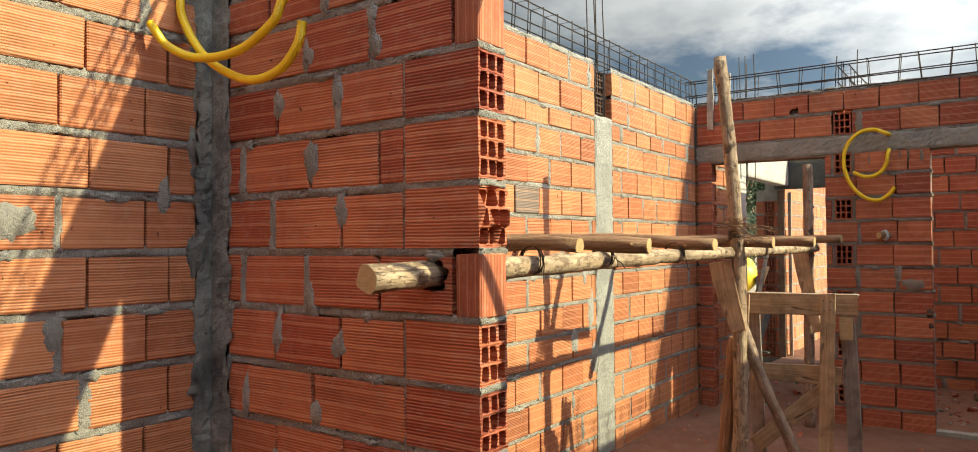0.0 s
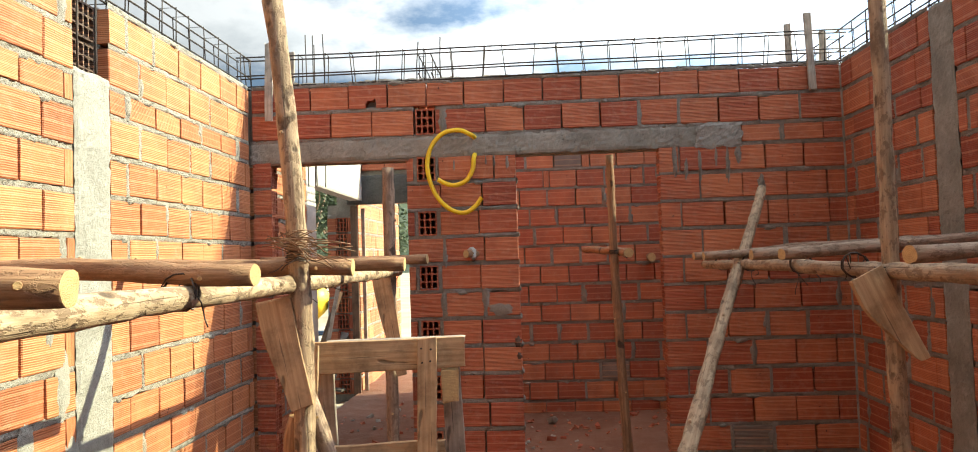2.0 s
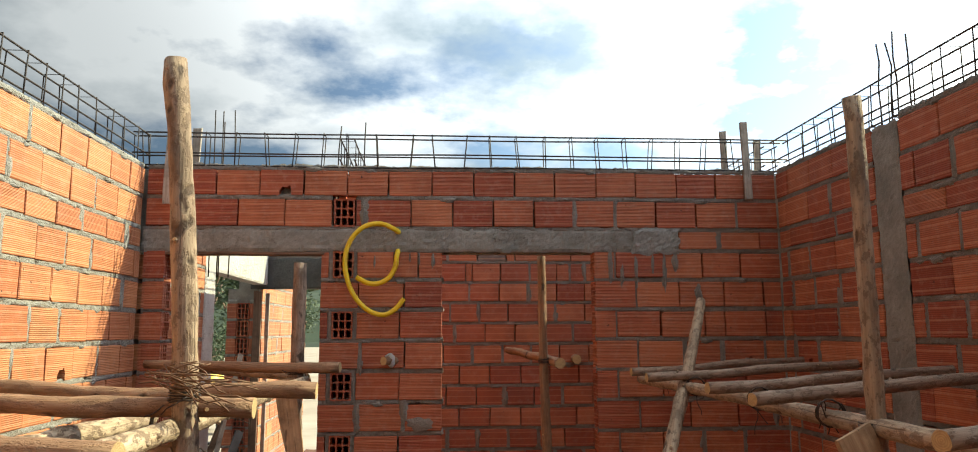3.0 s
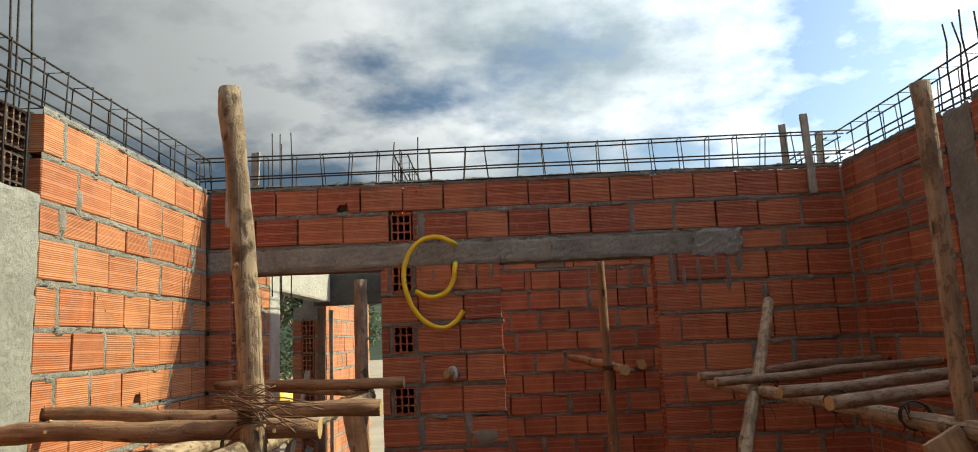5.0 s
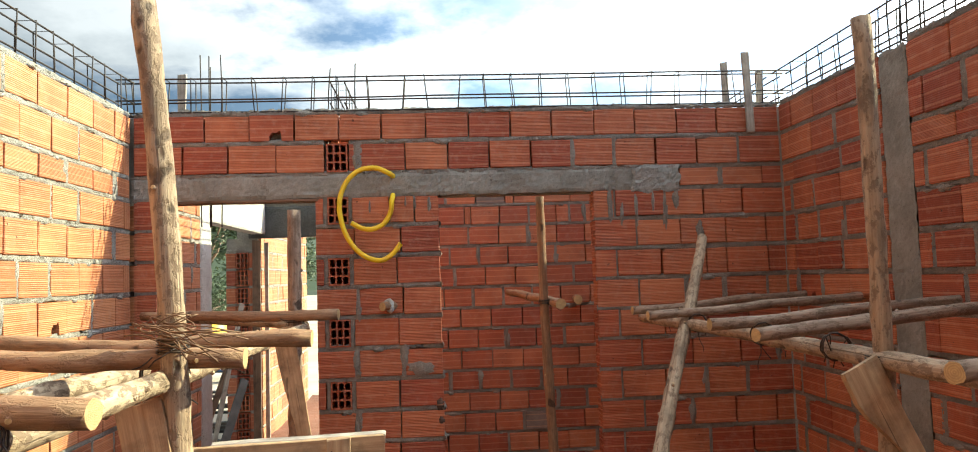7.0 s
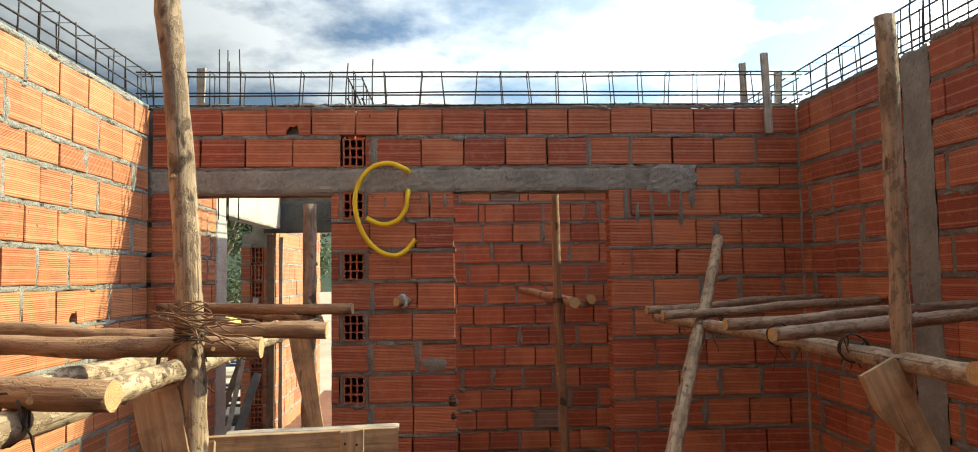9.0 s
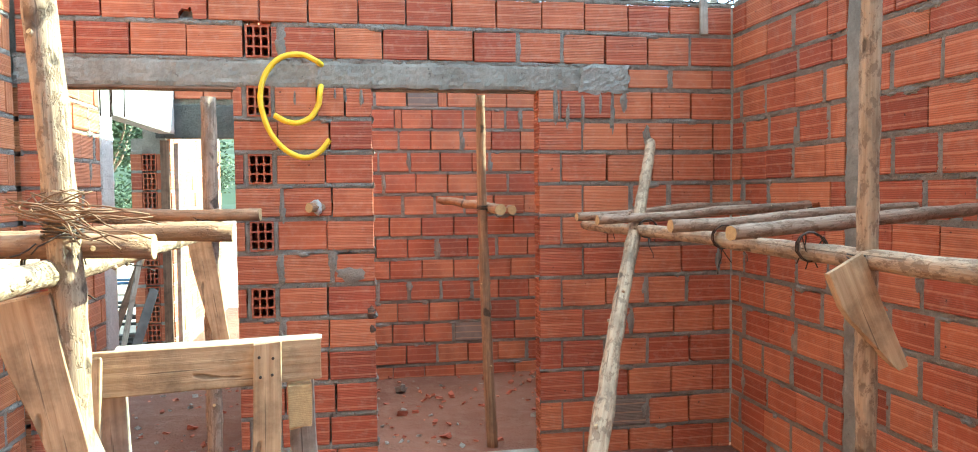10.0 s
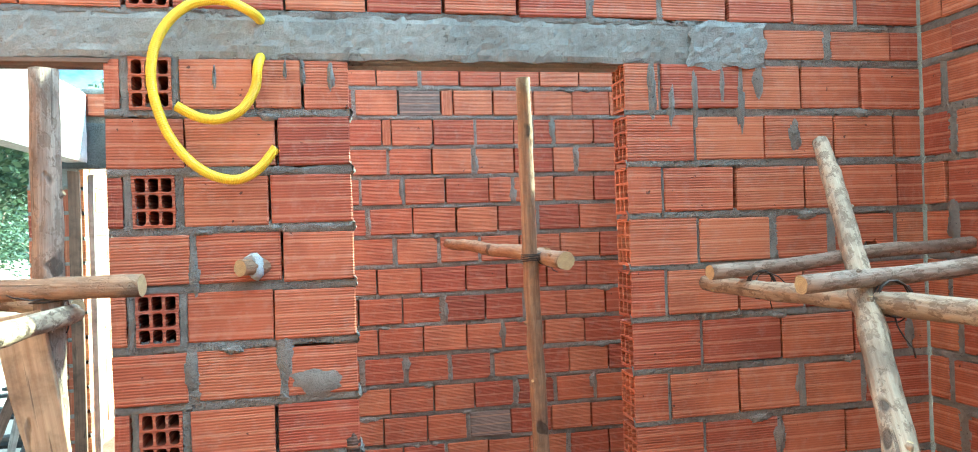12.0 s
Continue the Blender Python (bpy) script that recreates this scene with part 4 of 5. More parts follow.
Y0 = NORTH
conduit([(-1.03, Y0 + 0.05, 2.47)] + [(x, Y0 - 0.06, z) for x, z in ((-1.063, 2.485), (-1.152, 2.522), (-1.257, 2.508), (-1.337, 2.442), (-1.384, 2.343), (-1.392, 2.225), (-1.358, 2.093), (-1.297, 1.992), (-1.214, 1.925), (-1.124, 1.906), (-1.052, 1.944), (-0.994, 2.014))], "yellow corrugated conduit curling out of the shaded wall", 0.017)
conduit([(-1.04, Y0 + 0.05, 2.37)] + [(x, Y0 - 0.06, z) for x, z in ((-1.047, 2.296), (-1.057, 2.224), (-1.103, 2.149), (-1.175, 2.115), (-1.245, 2.121), (-1.317, 2.159))], "short yellow corrugated conduit hanging out of the shaded wall", 0.017)
stub = pole("pole_stub", (-0.995, NORTH + 0.1, 1.605), (-1.125, NORTH - 0.075, 1.60), 0.032, 0.029, None, BARK, 0.0, 131)
bm = bmesh.new()
tube(bm, [(0.0, 0.0, 0.135 + 0.012 * i) for i in range(4)], [0.036, 0.042, 0.040, 0.035], 12, wobble=0.5, seed=3)
part("mortar_collar", bm, CONCRETE_PALE, stub, "white mortar round the stub")
tagged(stub, "sawn pole stub poking out of a hole in the block wall", "pole")

conduit([(-2.74, 1.60, 2.75), (-2.735, 1.50, 2.50), (-2.70, 1.50, 2.37), (-2.556, 1.50, 2.225), (-2.338, 1.50, 2.127), (-2.17, 1.50, 2.137), (-2.076, 1.50, 2.208), (-2.054, 1.50, 2.28)], "long yellow corrugated conduit hanging in the wall corner")
conduit([(-2.10, 1.72, 2.55), (-2.115, 1.55, 2.46), (-2.14, 1.49, 2.36), (-2.177, 1.48, 2.294), (-2.345, 1.47, 2.224), (-2.55, 1.45, 2.225), (-2.66, 1.40, 2.275), (-2.71, 1.36, 2.36)], "short yellow corrugated conduit hanging in the wall corner")
conduit([(-0.14, 1.72, 2.62), (-0.15, 1.86, 2.52), (-0.18, 2.02, 2.34), (-0.20, 2.12, 2.12), (-0.197, 2.13, 2.02), (-0.158, 2.13, 1.945), (-0.115, 2.13, 1.92), (-0.05, 2.12, 1.96)], "yellow corrugated conduit hanging from the lintel of the opening", 0.02)

# ---- rubble, threshold, outdoors ----
tagged(cast("threshold", None, [(DOOR[0] - 0.02, DOOR[1] + 0.3, -0.12, -0.045)], M_NORTH, 0.0, 0.14, 44), "rough concrete threshold strip", "threshold", "", "structure")
bm = bmesh.new()
rr = random.Random(31)
for i in range(640):
    x, y = rr.uniform(WEST + 0.1, EAST - 0.1), rr.uniform(1.9, 10.6) if i < 420 else rr.uniform(7.4, 9.4)
    e = rr.uniform(0.006, 0.028) if rr.random() < 0.9 else rr.uniform(0.03, 0.06)
    m = Matrix.Translation((x, y, FLOOR + e * 0.3)) @ Euler((rr.uniform(-0.5, 0.5), rr.uniform(-0.5, 0.5), rr.uniform(0, 6))).to_matrix().to_4x4()
    made = bmesh.ops.create_cube(bm, size=1, matrix=m @ Matrix.Diagonal((e * rr.uniform(1, 2.2), e * rr.uniform(0.8, 1.6), e * 0.7, 1)))
    mi = rr.choice((0, 0, 1))
    for v in made["verts"]:
        v.co += Vector((rr.uniform(-1, 1), rr.uniform(-1, 1), rr.uniform(-1, 1))) * e * 0.25
        for f in v.link_faces:
            f.material_index = mi
tagged(part("rubble", bm, (BRICK, MORTAR), None), "scattered crumbs of clay block and mortar on the dirt", "rubble", "", "stuff")


def tree(x, y, h, spread, seed):
    rnd = random.Random(seed)
    t = thing("tree", "leafy green tree beyond the building site", "tree", "trees", at=(x, y, FLOOR - 0.12))
    bm = bmesh.new()
    tube(bm, along((0, 0, 0), (0.2, 0.1, h * 0.6), 8, 0.3, seed), [0.16 * h / 6 * (1 - 0.08 * i) for i in range(9)], 9)
    tips = []
    for i in range(11):
        a, z = rnd.uniform(0, 6.28), h * rnd.uniform(0.3, 0.6)
        tip = Vector((math.cos(a) * spread * rnd.uniform(0.4, 1), math.sin(a) * spread * rnd.uniform(0.4, 1), h * rnd.uniform(0.55, 0.98)))
        tube(bm, along((0.1, 0.05, z), tip, 5, 0.25, seed + i), [0.05 * h / 6 * (1 - 0.17 * k) for k in range(6)], 6)
        tips.append(tip)
        tips.append(tip * 0.75 + Vector((0, 0, h * 0.12)))
    part("trunk", bm, BARK_GREY, t)
    bm = bmesh.new()
    for tip in tips:
        r = spread * rnd.uniform(0.28, 0.5)
        for _ in range(230):
            d = Vector((rnd.gauss(0, 1), rnd.gauss(0, 1), rnd.gauss(0, 0.75)))
            p = tip + d.normalized() * r * rnd.random() ** 0.45
            s = rnd.uniform(0.07, 0.16) * h / 6
            u = Vector((rnd.uniform(-1, 1), rnd.uniform(-1, 1), rnd.uniform(-0.6, 0.6))).normalized()
            w = u.orthogonal().normalized()
            bm.faces.new([bm.verts.new(p + u * s), bm.verts.new(p + w * s * 0.5), bm.verts.new(p - u * s), bm.verts.new(p - w * s * 0.5)])
    part("crown", bm, LEAF, t)


for i, (x, y, h, sp) in enumerate(((-8.6, 27, 6.5, 2.3), (-11.5, 30, 5.0, 2.2), (-6.4, 25, 4.2, 1.7), (-14.5, 31, 5.5, 2.4), (-18, 34, 6, 2.6), (-10, 36, 7, 2.8), (-7.5, 33, 3.0, 1.8), (-9.6, 24, 3.2, 2.0), (-12.6, 26, 3.6, 2.3), (-7.1, 22, 2.5, 1.5))):
    tree(x, y, h, sp, 200 + i)

# wooded hill in the distance
bm = bmesh.new()
rows = []
for i in range(61):
    row = []
    for j in range(25):
        x, y = -330 + i * 8.0, 90 + j * 9.0
        hgt = 34 * max(0.0, 1 - ((x + 130) / 170) ** 2) * min(1, j / 12) + 4 * noise.noise(Vector((x * 0.03, y * 0.03, 0))) + 2.2 * noise.noise(Vector((x * 0.2, y * 0.2, 3)))
        row.append(bm.verts.new((x, y, -1 + hgt * min(1, j / 4))))
    rows.append(row)
for a, b in zip(rows, rows[1:]):
    for k in range(24):
        bm.faces.new((a[k], b[k], b[k + 1], a[k + 1]))
tagged(part("backdrop_hill", bm, HILL, None), "distant wooded green hill", "hill", "", "structure")

# concrete mixer
mixer = thing("concrete_mixer", "small yellow concrete mixer on two wheels, standing on pale ground", "concrete mixer", at=(-5.5, 17.8, FLOOR - 0.12))
bm = bmesh.new()
prof = ((-0.42, 0.16), (-0.40, 0.30), (-0.10, 0.40), (0.10, 0.40), (0.42, 0.22), (0.44, 0.24))
tube(bm, [(0, y * 0.8, 0.95 + y * 0.55) for y, _ in prof], [r for _, r in prof], 18)
part("drum", bm, PAINT_YELLOW, mixer)
bm = bmesh.new()
for a, b in (((-0.4, -0.35, 0.2), (-0.4, 0.3, 0.9)), ((0.4, -0.35, 0.2), (0.4, 0.3, 0.9)), ((-0.4, 0.5, 0.05), (-0.4, 0.0, 0.9)), ((0.4, 0.5, 0.05), (0.4, 0.0, 0.9)), ((-0.42, -0.35, 0.22), (0.42, -0.35, 0.22)), ((-0.42, 0.45, 0.2), (0.42, 0.45, 0.2))):
    tube(bm, [a, b], 0.03, 8)
part("frame", bm, BLUE, mixer)
bm = bmesh.new()
box(bm, 0.42, 0.62, -0.2, 0.2, 0.55, 0.95, bevel=0.02)
part("motor_box", bm, BLUE, mixer)
for sx in (-0.48, 0.48):
    bm = bmesh.new()
    tube(bm, [(sx - 0.05, -0.35, 0.22), (sx + 0.05, -0.35, 0.22)], 0.22, 20)
    w = part("wheel", bm, RUBBER, mixer)
    bm = bmesh.new()
    tube(bm, [(sx - 0.056, -0.35, 0.22), (sx + 0.056, -0.35, 0.22)], 0.11, 14)
    part("rim", bm, CONCRETE_PALE, w)


def grey_block(x, y, z, rz):
    bm = bmesh.new()
    for a, b in ((-0.195, -0.165), (-0.015, 0.015), (0.165, 0.195)):
        box(bm, a, b, -0.065, 0.065, 0, 0.19)
    for a, b in ((-0.07, -0.045), (0.045, 0.07)):
        box(bm, -0.197, 0.197, a, b, 0.001, 0.191)
    ob = part("concrete_block", bm, CONCRETE, None)
    ob.matrix_basis = pose(x, y, z, 90, 0, rz)
    return tagged(ob, "grey hollow concrete block stacked outside", "block", "stacked concrete blocks")


for i in range(3):
    for j in range(2):
        grey_block(-3.75 - 0.42 * j, 10.9 + 0.1 * j, FLOOR - 0.02 + 0.2 * i, 12)
for i, (a, b, w, mat) in enumerate((((-3.25, 10.35, FLOOR - 0.1), (-2.98, 10.7, 1.55), 0.05, PLANK_GREY), ((-3.4, 10.2, FLOOR - 0.1), (-3.02, 10.72, 1.2), 0.07, PLANK_DARK), ((-3.1, 10.0, FLOOR - 0.1), (-2.95, 10.66, 0.7), 0.09, DARK))):
    ob = plank("loose_plank", a, b, w, 0.025, None, mat, (0.6, -1, 0.2), 300 + i)
    tagged(ob, "loose weathered plank leaning on the wall end", "plank", "loose planks")
tagged(plank("jamb_board", (-2.865, FARY - 0.02, FLOOR - 0.1), (-2.86, FARY - 0.02, 2.27), 0.09, 0.03, None, PLANK_DARK, (0, -1, 0), 310), "dark upright board nailed beside the far opening", "board")
tagged(plank("jamb_board", (-2.775, FARY + 0.10, FLOOR - 0.1), (-2.77, FARY + 0.10, 2.25), 0.045, 0.03, None, PLANK_GREY, (0, -1, 0), 311), "pale upright batten beside the far opening", "board")
scrap = bmesh.new()
for i in range(14):
    box(scrap, -0.35, 0.35, -0.05, 0.05, 0, 0.025, Matrix.Translation((-3.45 + rr.uniform(-0.2, 0.2), 11.2 + rr.uniform(-0.3, 0.3), FLOOR - 0.1 + 0.05 * i)) @ pose(0, 0, 0, rr.uniform(-5, 5), rr.uniform(-5, 5), rr.uniform(-25, 25)))
tagged(part("scrap_heap", scrap, DARK, None), "heap of dark scrap boards outside the opening", "scrap", "", "stuff")


# ---- the blocks of the walls ----
def end_block(parent, x, y, k, rz, depth, mesh):
    ob = new("hollow_block", mesh)
    ob.parent = parent
    z0, z1 = COURSES[k], COURSES[k + 1]
    ob.matrix_basis = pose(x, y, (z0 + z1) / 2, 0, 0, rz) @ Matrix.Diagonal((1, depth / 0.2, (z1 - z0 - 0.022) / 0.185, 1))
    return ob


def fill(parent, m, spots, k, seed, beds=()):
    """Mortar in upright joints at the places given along the wall."""
    bm = bmesh.new()
    for i, (s, half) in enumerate(spots):
        strip(bm, m, (s, COURSES[k] + 0.004), (s, COURSES[k + 1] - 0.004), half, seed + i * 5 + k, vertical=True, lump=1.2)
    for s0, s1 in beds:
        strip(bm, m, (s0, COURSES[k + 1]), (s1, COURSES[k + 1]), 0.0155, seed + k * 11, flush=0.0, lump=1.5)
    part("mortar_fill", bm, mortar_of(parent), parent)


EAST_JOINTS = {11: (0.828, 1.104, 1.383), 10: (0.928, 1.25, 1.54), 9: (0.792, 1.105, 1.25, 1.545), 8: (0.96, 1.234, 1.53), 7: (0.79, 1.09, 1.38), 6: (0.976, 1.314, 1.59), 5: (0.78, 1.075, 1.36), 4: (0.963, 1.26, 1.55), 3: (0.775, 1.074, 1.374), 2: (0.937, 1.24, 1.538), 1: (0.78, 1.08, 1.37), 0: (0.94, 1.25, 1.54)}
PIER_JOINTS = {11: (-1.063, -0.896), 10: (-1.303, -0.991), 8: (-1.278, -0.985), 4: (-1.286, -1.019)}
for k in range(12):
    odd = k % 2 == 1
    runs = [(WEST + 0.02, GATE[0], 0.2)]
    if odd:
        runs += [(GATE[1], -1.508, 0.06), (-1.315, DOOR[0], PIER_JOINTS.get(k, (-1.021,))), (DOOR[1] + 0.155, EAST - 0.005, EAST_JOINTS[k])]
        end_block(wall_north, -1.412, NORTH - 0.002, k, 0, 0.2, HOLLOWS[k % 3])
        end_block(wall_north, DOOR[1], NORTH + 0.07, k, -90, 0.14, HOLLOWS[k % 3])
        fill(wall_north, M_NORTH, [(-1.495, 0.0155), (-1.330, 0.0155), (DOOR[1] + 0.147, 0.011)], k, 3, [(DOOR[1] - 0.004, DOOR[1] + 0.16), (-1.515, -1.31)])
    else:
        runs += [(GATE[1], DOOR[0], PIER_JOINTS.get(k, (-1.288, -0.983))), (DOOR[1] + 0.30, EAST - 0.005, EAST_JOINTS[k])]
        end_block(wall_north, DOOR[1], NORTH + 0.07, k, -90, 0.285, HOLLOWS[k % 3])
        fill(wall_north, M_NORTH, [(DOOR[1] + 0.293, 0.008)], k, 4, [(DOOR[1] - 0.004, DOOR[1] + 0.305)])
    course(wall_north, M_NORTH, k, runs, 11, 0.3, {1.0: "grey"} if k == 1 else {1.456: "hole"} if k == 8 else None, pitch=0.29)
    end_block(wall_north, GATE[0], NORTH + 0.07, k, 90, 0.12, HOLLOW_BROKEN if odd else HOLLOWS[1])
# dark patches laid on the face as the shade of a broken block corner
for s, z, rs, rz, seed in ((-0.765, 0.945, 0.03, 0.05, 3), (-0.757, 0.835, 0.022, 0.035, 8)):
    bm = bmesh.new()
    smear(bm, M_NORTH @ Matrix.Translation((0, 0.004, 0)), s, z, rs, rz, seed)
    part("broken_corner", bm, BRICK_SHADE, wall_north, "dark patch painted for the shade in a block's broken corner")
for k in range(12):
    bm = bmesh.new()
    strip(bm, wall_frame(DOOR[0], NORTH, 90), (-0.004, COURSES[k + 1]), (0.14, COURSES[k + 1]), 0.017, k + 50, flush=-0.008, lump=2.2)
    part("mortar_bed", bm, MORTAR_BROWN, wall_north)
fill(wall_north, M_NORTH, [], 12, 8, [(WEST, 0.94)])
course(wall_north, M_NORTH, 12, [(0.935, EAST - 0.005, (1.24, 1.528))], 12, 0.2, pitch=0.29)
course(wall_north, M_NORTH, 13, [(WEST + 0.02, -1.495, (-2.42, -2.128, -1.812)), (-1.33, EAST - 0.005, (-1.259, -0.95, -0.66, -0.376, -0.088, 0.205, 0.494, 0.784, 1.074, 1.374))], 13, 0.22, pitch=0.29)
end_block(wall_north, -1.412, NORTH - 0.002, 13, 0, 0.2, HOLLOWS[0])
course(wall_north, M_NORTH, 14, [(WEST + 0.02, EAST - 0.005, (-2.58, -2.28, -1.986, -1.686, -1.389, -1.106, -0.806, -0.513, -0.223, 0.06, 0.355, 0.642, 0.939, 1.227, 1.446))], 14, 0.12, {-1.85: "hole"}, pitch=0.2895)

for k in range(15):
    f = 0.258 if k % 2 else 0.108
    course(wall_west, M_WEST, k, [(PART + THICK, 4.94, f), (5.245, NORTH - 0.005, 0.30 if k % 2 else 0.17)], 21, 0.35, {3.97: "grey"} if k == 9 else {2.3: "hole", 2.7: "hole", 3.86: "hole", 4.52: "hole", 5.36: "hole", 6.1: "hole"} if k == 8 else None, stock=SUN_OCHRE_STOCK)
# hollow ends inside the slot, coloured near black for the shade there
SHADE_HOLLOW = batch([HOLLOWS[0]], BRICK_SHADE)[0]
for k in (13, 14):
    for y in (5.02, 5.165):
        end_block(wall_west, WEST - 0.075, y, k, 90, 0.036, SHADE_HOLLOW)
for k in range(14):
    f = (0.2, 0.29)[k % 2]
    course(wall_west, M_WEST, k, [(-1.2, 1.585, f)], 25, 0.3, stock=SUN_OCHRE_STOCK)
for k in range(15):
    course(wall_east, M_EAST, k, [(-NORTH + 0.005, -5.945, (0.17, 0.125)[k % 2]), (-5.70, -1.2, (0.32, 0.11)[k % 2])], 31, 0.6, {-6.9: "hole", -6.25: "hole", -5.45: "hole", -5.1: "hole", -4.2: "hole"} if k == 8 else None)

def holed_block(parent, m, s0, s1, z0, z1, cs, cz, rs, rz, seed):
    """A block with a ragged hole knocked through its face for a pole."""
    c = Vector(((s0 + s1) / 2, 0, (z0 + z1) / 2))
    angles = sorted([2 * math.pi * i / 28 + 0.05 for i in range(28)] + [math.atan2(z - cz, x - cs) % (2 * math.pi) for x in (s0, s1) for z in (z0, z1)])
    n = len(angles)
    bm = bmesh.new()
    loops = [[], [], [], []]
    for a in angles:
        dx, dz = math.cos(a), math.sin(a)
        w = 1 + 0.35 * noise.noise(Vector((dx * 2, dz * 2, seed))) + 0.25 * noise.noise(Vector((dx * 7, dz * 7, seed)))
        reach = min((s1 - cs if dx > 0 else cs - s0) / max(abs(dx), 1e-6), (z1 - cz if dz > 0 else cz - z0) / max(abs(dz), 1e-6))
        far = Vector((cs + dx * reach, 0, cz + dz * reach)) - c
        near = Vector((cs + dx * min(rs * w, reach * 0.97), 0, cz + dz * min(rz * w, reach * 0.97))) - c
        deep = Vector((0, 0.07, 0))
        for loop, v in zip(loops, (far + deep, far, near, near + deep)):
            loop.append(bm.verts.new(v))
    for p, q in zip(loops, loops[1:]):
        for i in range(n):
            bm.faces.new((p[i], p[(i + 1) % n], q[(i + 1) % n], q[i]))
    bmesh.ops.recalc_face_normals(bm, faces=bm.faces[:])
    ob = part("brick", bm, BRICK, parent)
    ob.matrix_basis = m @ Matrix.Translation(c)


holed_block(wall_partition, M_PART, -1.852, -1.562, COURSES[7] + 0.014, COURSES[8] - 0.017, -1.638, 1.458, 0.062, 0.052, 4)
FIRST = {11: (-2.204, -1.879), 10: (-2.361, -2.039, -1.75), 9: (-2.552, -2.186, -1.856, -1.773), 8: (-2.377, -2.026, -1.75), 7: (-2.556, -2.191, -1.856), 6: (-2.374, -2.034, -1.75), 5: (-2.531, -2.17, -1.803), 4: (-2.372, -2.027)}
for k in range(14):
    end = GAP[0] - 0.295
    upright = k in (3, 7, 11)
    if upright:
        end = GAP[0] - 0.10
    course(wall_partition, M_PART, k, [(WEST + 0.105, end, FIRST.get(k, 0.09 if k % 2 else 0.25))], 41, 0.45, {-1.63: "none"} if k == 7 else None)
    if upright:
        rnd = random.Random(k)
        put_block(wall_partition, wall_frame(GAP[0], PART, 90), 0.005, 0.135, COURSES[k] + 0.008, COURSES[k + 1] - 0.008, rnd, BLOCKS[2], upright=True)
        put_block(wall_partition, M_PART, GAP[0] - 0.09, GAP[0] - 0.004, COURSES[k] + 0.008, COURSES[k + 1] - 0.008, rnd, BLOCKS[3], upright=True)
    else:
        end_block(wall_partition, GAP[0], PART + 0.07, k, 90, 0.29, HOLLOW_BROKEN if k == 8 else HOLLOWS[k % 3])
        fill(wall_partition, M_PART, [(GAP[0] - 0.293, 0.012)], k, 6, [(GAP[0] - 0.30, GAP[0] - 0.002)])
    bm = bmesh.new()
    strip(bm, wall_frame(GAP[0], PART, 90), (0.0, COURSES[k + 1]), (0.14, COURSES[k + 1]), 0.013, k, flush=-0.002, lump=1.6)
    part("mortar_bed", bm, MORTAR, wall_partition)

BACK_LEVELS = [2.279 + 0.2028 * (k - 12) for k in range(17)]
BACK_JOINTS = {14: (-0.504, -0.204, 0.069, 0.357, 0.642, 0.934), 13: (-0.652, -0.359, -0.068, 0.019, 0.301, 0.59, 0.876, 1.158), 12: (-0.479, -0.415, -0.126, 0.171, 0.44, 0.583, 0.739, 1.032), 11: (-0.439, -0.142, 0.155, 0.44, 0.722, 0.898), 10: (-0.63, -0.336, -0.053, 0.249, 0.428, 0.724), 9: (-0.578, -0.287, 0.014, 0.309, 0.603, 0.902), 8: (-0.405, -0.106, 0.178, 0.459), 7: (-0.541, -0.241, 0.066, 0.36, 0.65), 6: (-0.375, -0.088, 0.2, 0.491), 5: (-0.545, -0.242, 0.061, 0.326), 4: (-0.355, -0.055, 0.238, 0.498), 3: (-0.479, -0.178, 0.104)}
for k in range(16):
    mid = BACK_JOINTS.get(k, (-0.40, -0.10, 0.19) if k % 2 else (-0.53, -0.23, 0.06))
    joints = tuple(mid[0] - 0.295 * i for i in (3, 2, 1)) + mid + tuple(mid[-1] + 0.295 * i for i in range(1, 6))
    course(wall_back, M_BACK, k, [(-1.35, EAST - 0.005, joints)], 51, 0.3, {-0.2: "grey"} if k == 13 else {0.35: "grey"} if k == 2 else None, levels=BACK_LEVELS)
for k in range(15):
    course(wall_west, M_WEST, k, [(NORTH + THICK, 8.55, (0.29, 0.16)[k % 2])], 61, 0.35, stock=SUN_OCHRE_STOCK)
    course(wall_west_end, M_WEST2, k, [(11.05, 14.0, (0.29, 0.16)[k % 2])], 71, 0.35, stock=SUN_OCHRE_STOCK)
for k in range(11):
    end_block(wall_passage, -3.025, FARY - 0.003, k, 0, 0.2, HOLLOWS[k % 3])
    course(wall_passage, M_FAR, k, [(-3.21, -3.10, 0.12), (-2.95, -2.86, 0.1), (-1.6, -1.43, 0.2)], 81, 0.3)
course(wall_passage, M_FAR, 14, [(-2.95, -1.43, 0.2)], 82, 0.3)

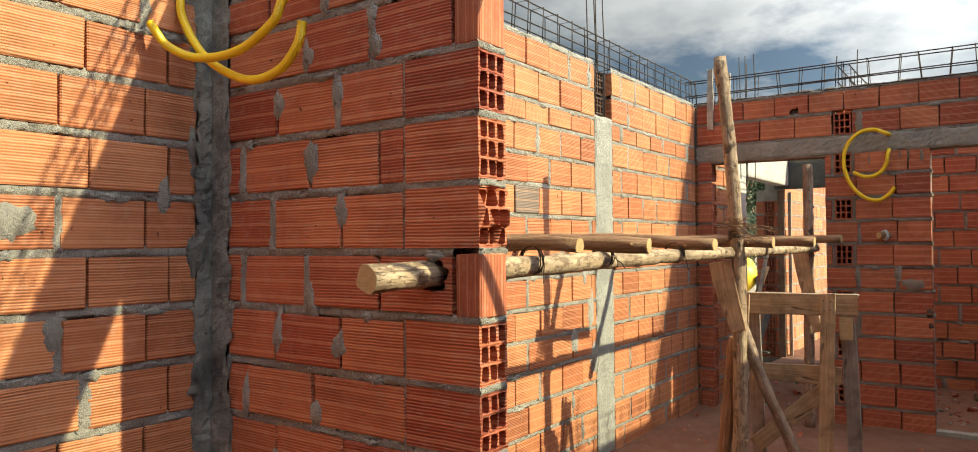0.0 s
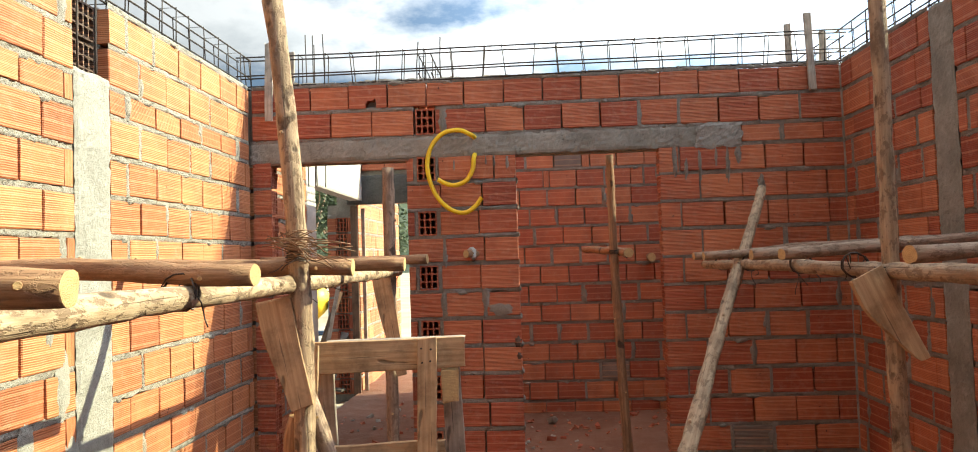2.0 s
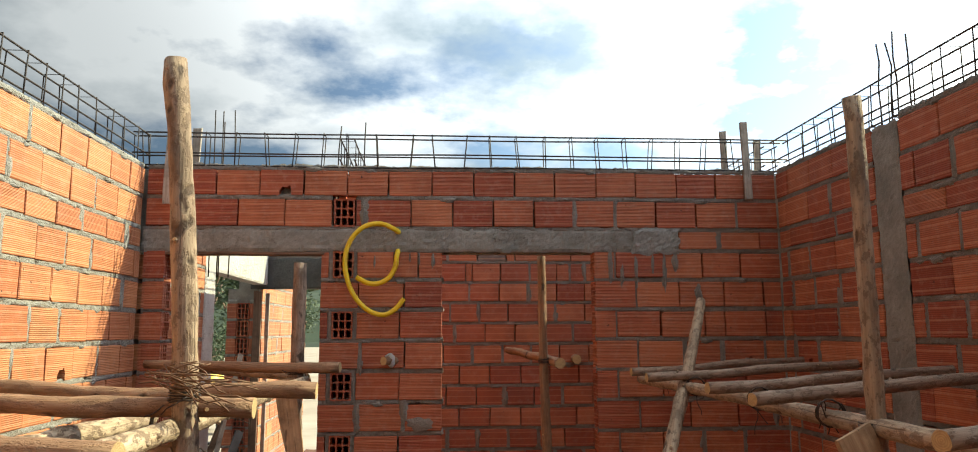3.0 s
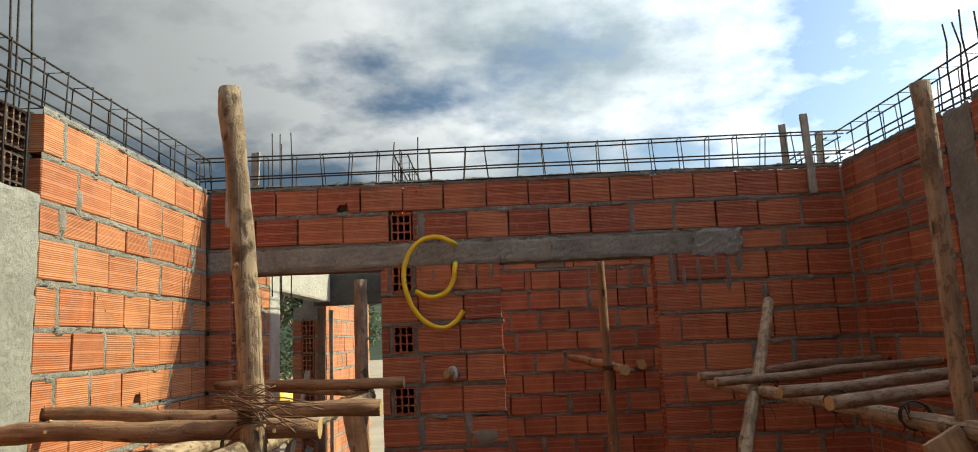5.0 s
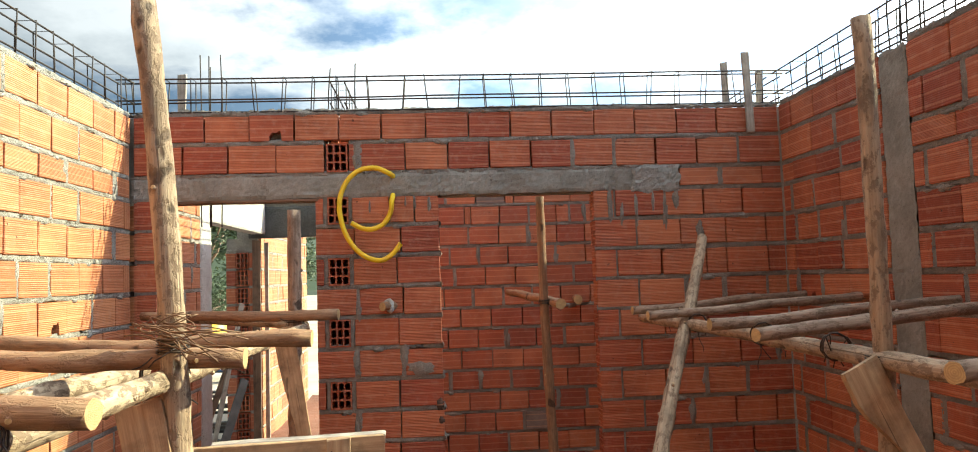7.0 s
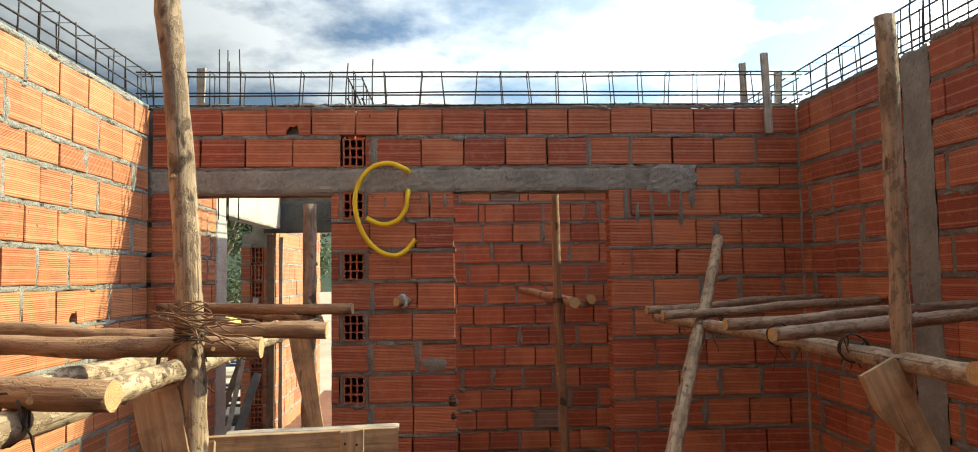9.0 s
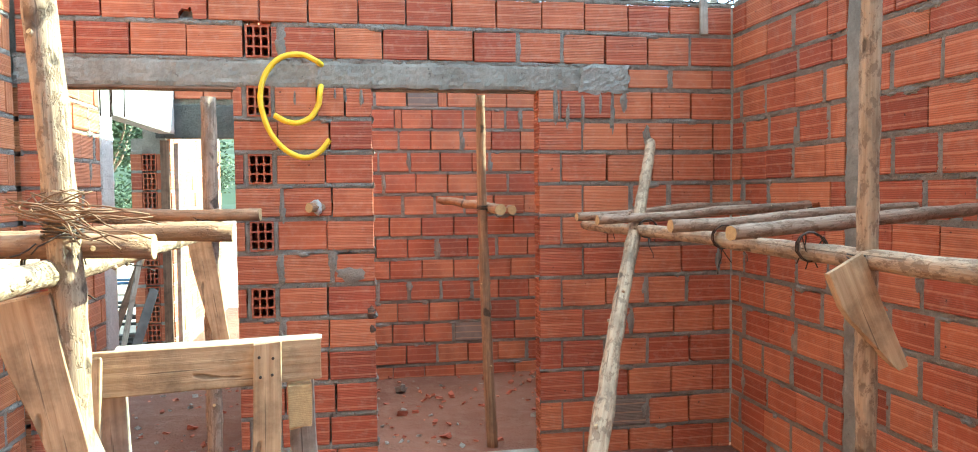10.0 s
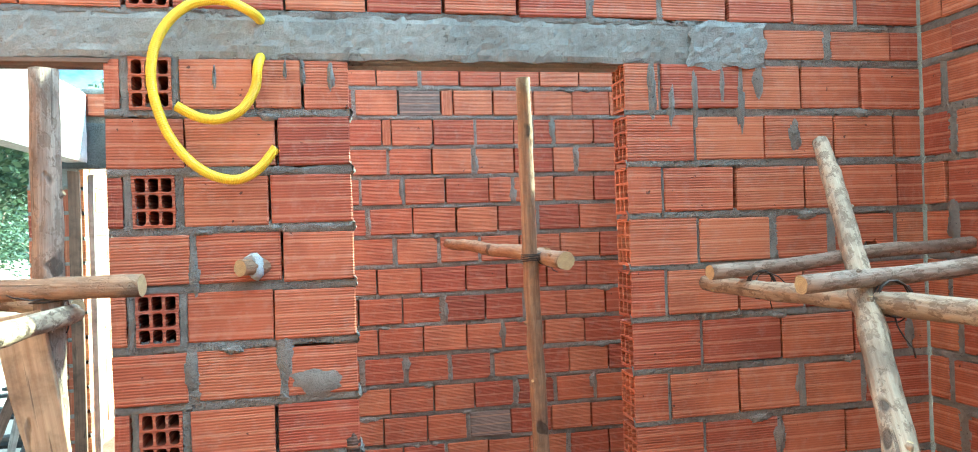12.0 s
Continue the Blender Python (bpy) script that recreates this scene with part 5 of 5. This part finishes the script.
# trowel marks and smears
srnd = random.Random(77)
bm = bmesh.new()
for i in range(34):
    smear(bm, M_WEST, 1.575 + srnd.uniform(-0.012, 0.02), srnd.uniform(0.3, 2.9), srnd.uniform(0.012, 0.034), srnd.uniform(0.025, 0.085), i * 2.7)
part("mortar_smear", bm, COLUMN_MORTAR, wall_west)
bm = bmesh.new()
for i in range(22):
    smear(bm, M_PART, WEST + 0.112 + srnd.uniform(-0.02, 0.006), srnd.uniform(0.3, 2.9), srnd.uniform(0.010, 0.022), srnd.uniform(0.03, 0.08), i * 3.1)
part("mortar_smear", bm, COLUMN_MORTAR, wall_partition)
bm = bmesh.new()
for k, joints in FIRST.items():
    for j in joints:
        if j < -1.8 and srnd.random() < 0.55:
            smear(bm, M_PART, j + srnd.uniform(-0.022, 0.012), srnd.uniform(COURSES[k] + 0.04, COURSES[k + 1] - 0.06), srnd.uniform(0.022, 0.042), srnd.uniform(0.045, 0.085), k + j)
part("mortar_smear", bm, MORTAR, wall_partition)
for parent, m, spots in ((wall_west, M_WEST, ((0.93, 1.64, 0.085, 0.07), (1.45, 1.75, 0.03, 0.07), (4.85, 1.05, 0.06, 0.16), (4.6, 0.85, 0.05, 0.10), (4.9, 0.7, 0.07, 0.12), (4.75, 1.3, 0.04, 0.06))), (wall_north, M_NORTH, ((-0.88, 1.18, 0.10, 0.065), (0.44, 2.24, 0.022, 0.14), (0.52, 2.18, 0.02, 0.10), (0.62, 2.22, 0.018, 0.13), (0.74, 2.25, 0.016, 0.10), (0.82, 2.20, 0.026, 0.13), (0.90, 2.27, 0.03, 0.08), (-0.90, 2.29, 0.010, 0.05), (-0.96, 2.30, 0.009, 0.045), (-1.20, 2.27, 0.010, 0.06), (-0.80, 2.28, 0.012, 0.055), (1.06, 2.05, 0.03, 0.07)))):
    for i, (s, z, a, b) in enumerate(spots):
        if a:
            bm = bmesh.new()
            smear(bm, m, s, z, a, b, 7 + i * 3)
            part("mortar_smear", bm, MORTAR_PALE if s > 4 else mortar_of(parent), parent)
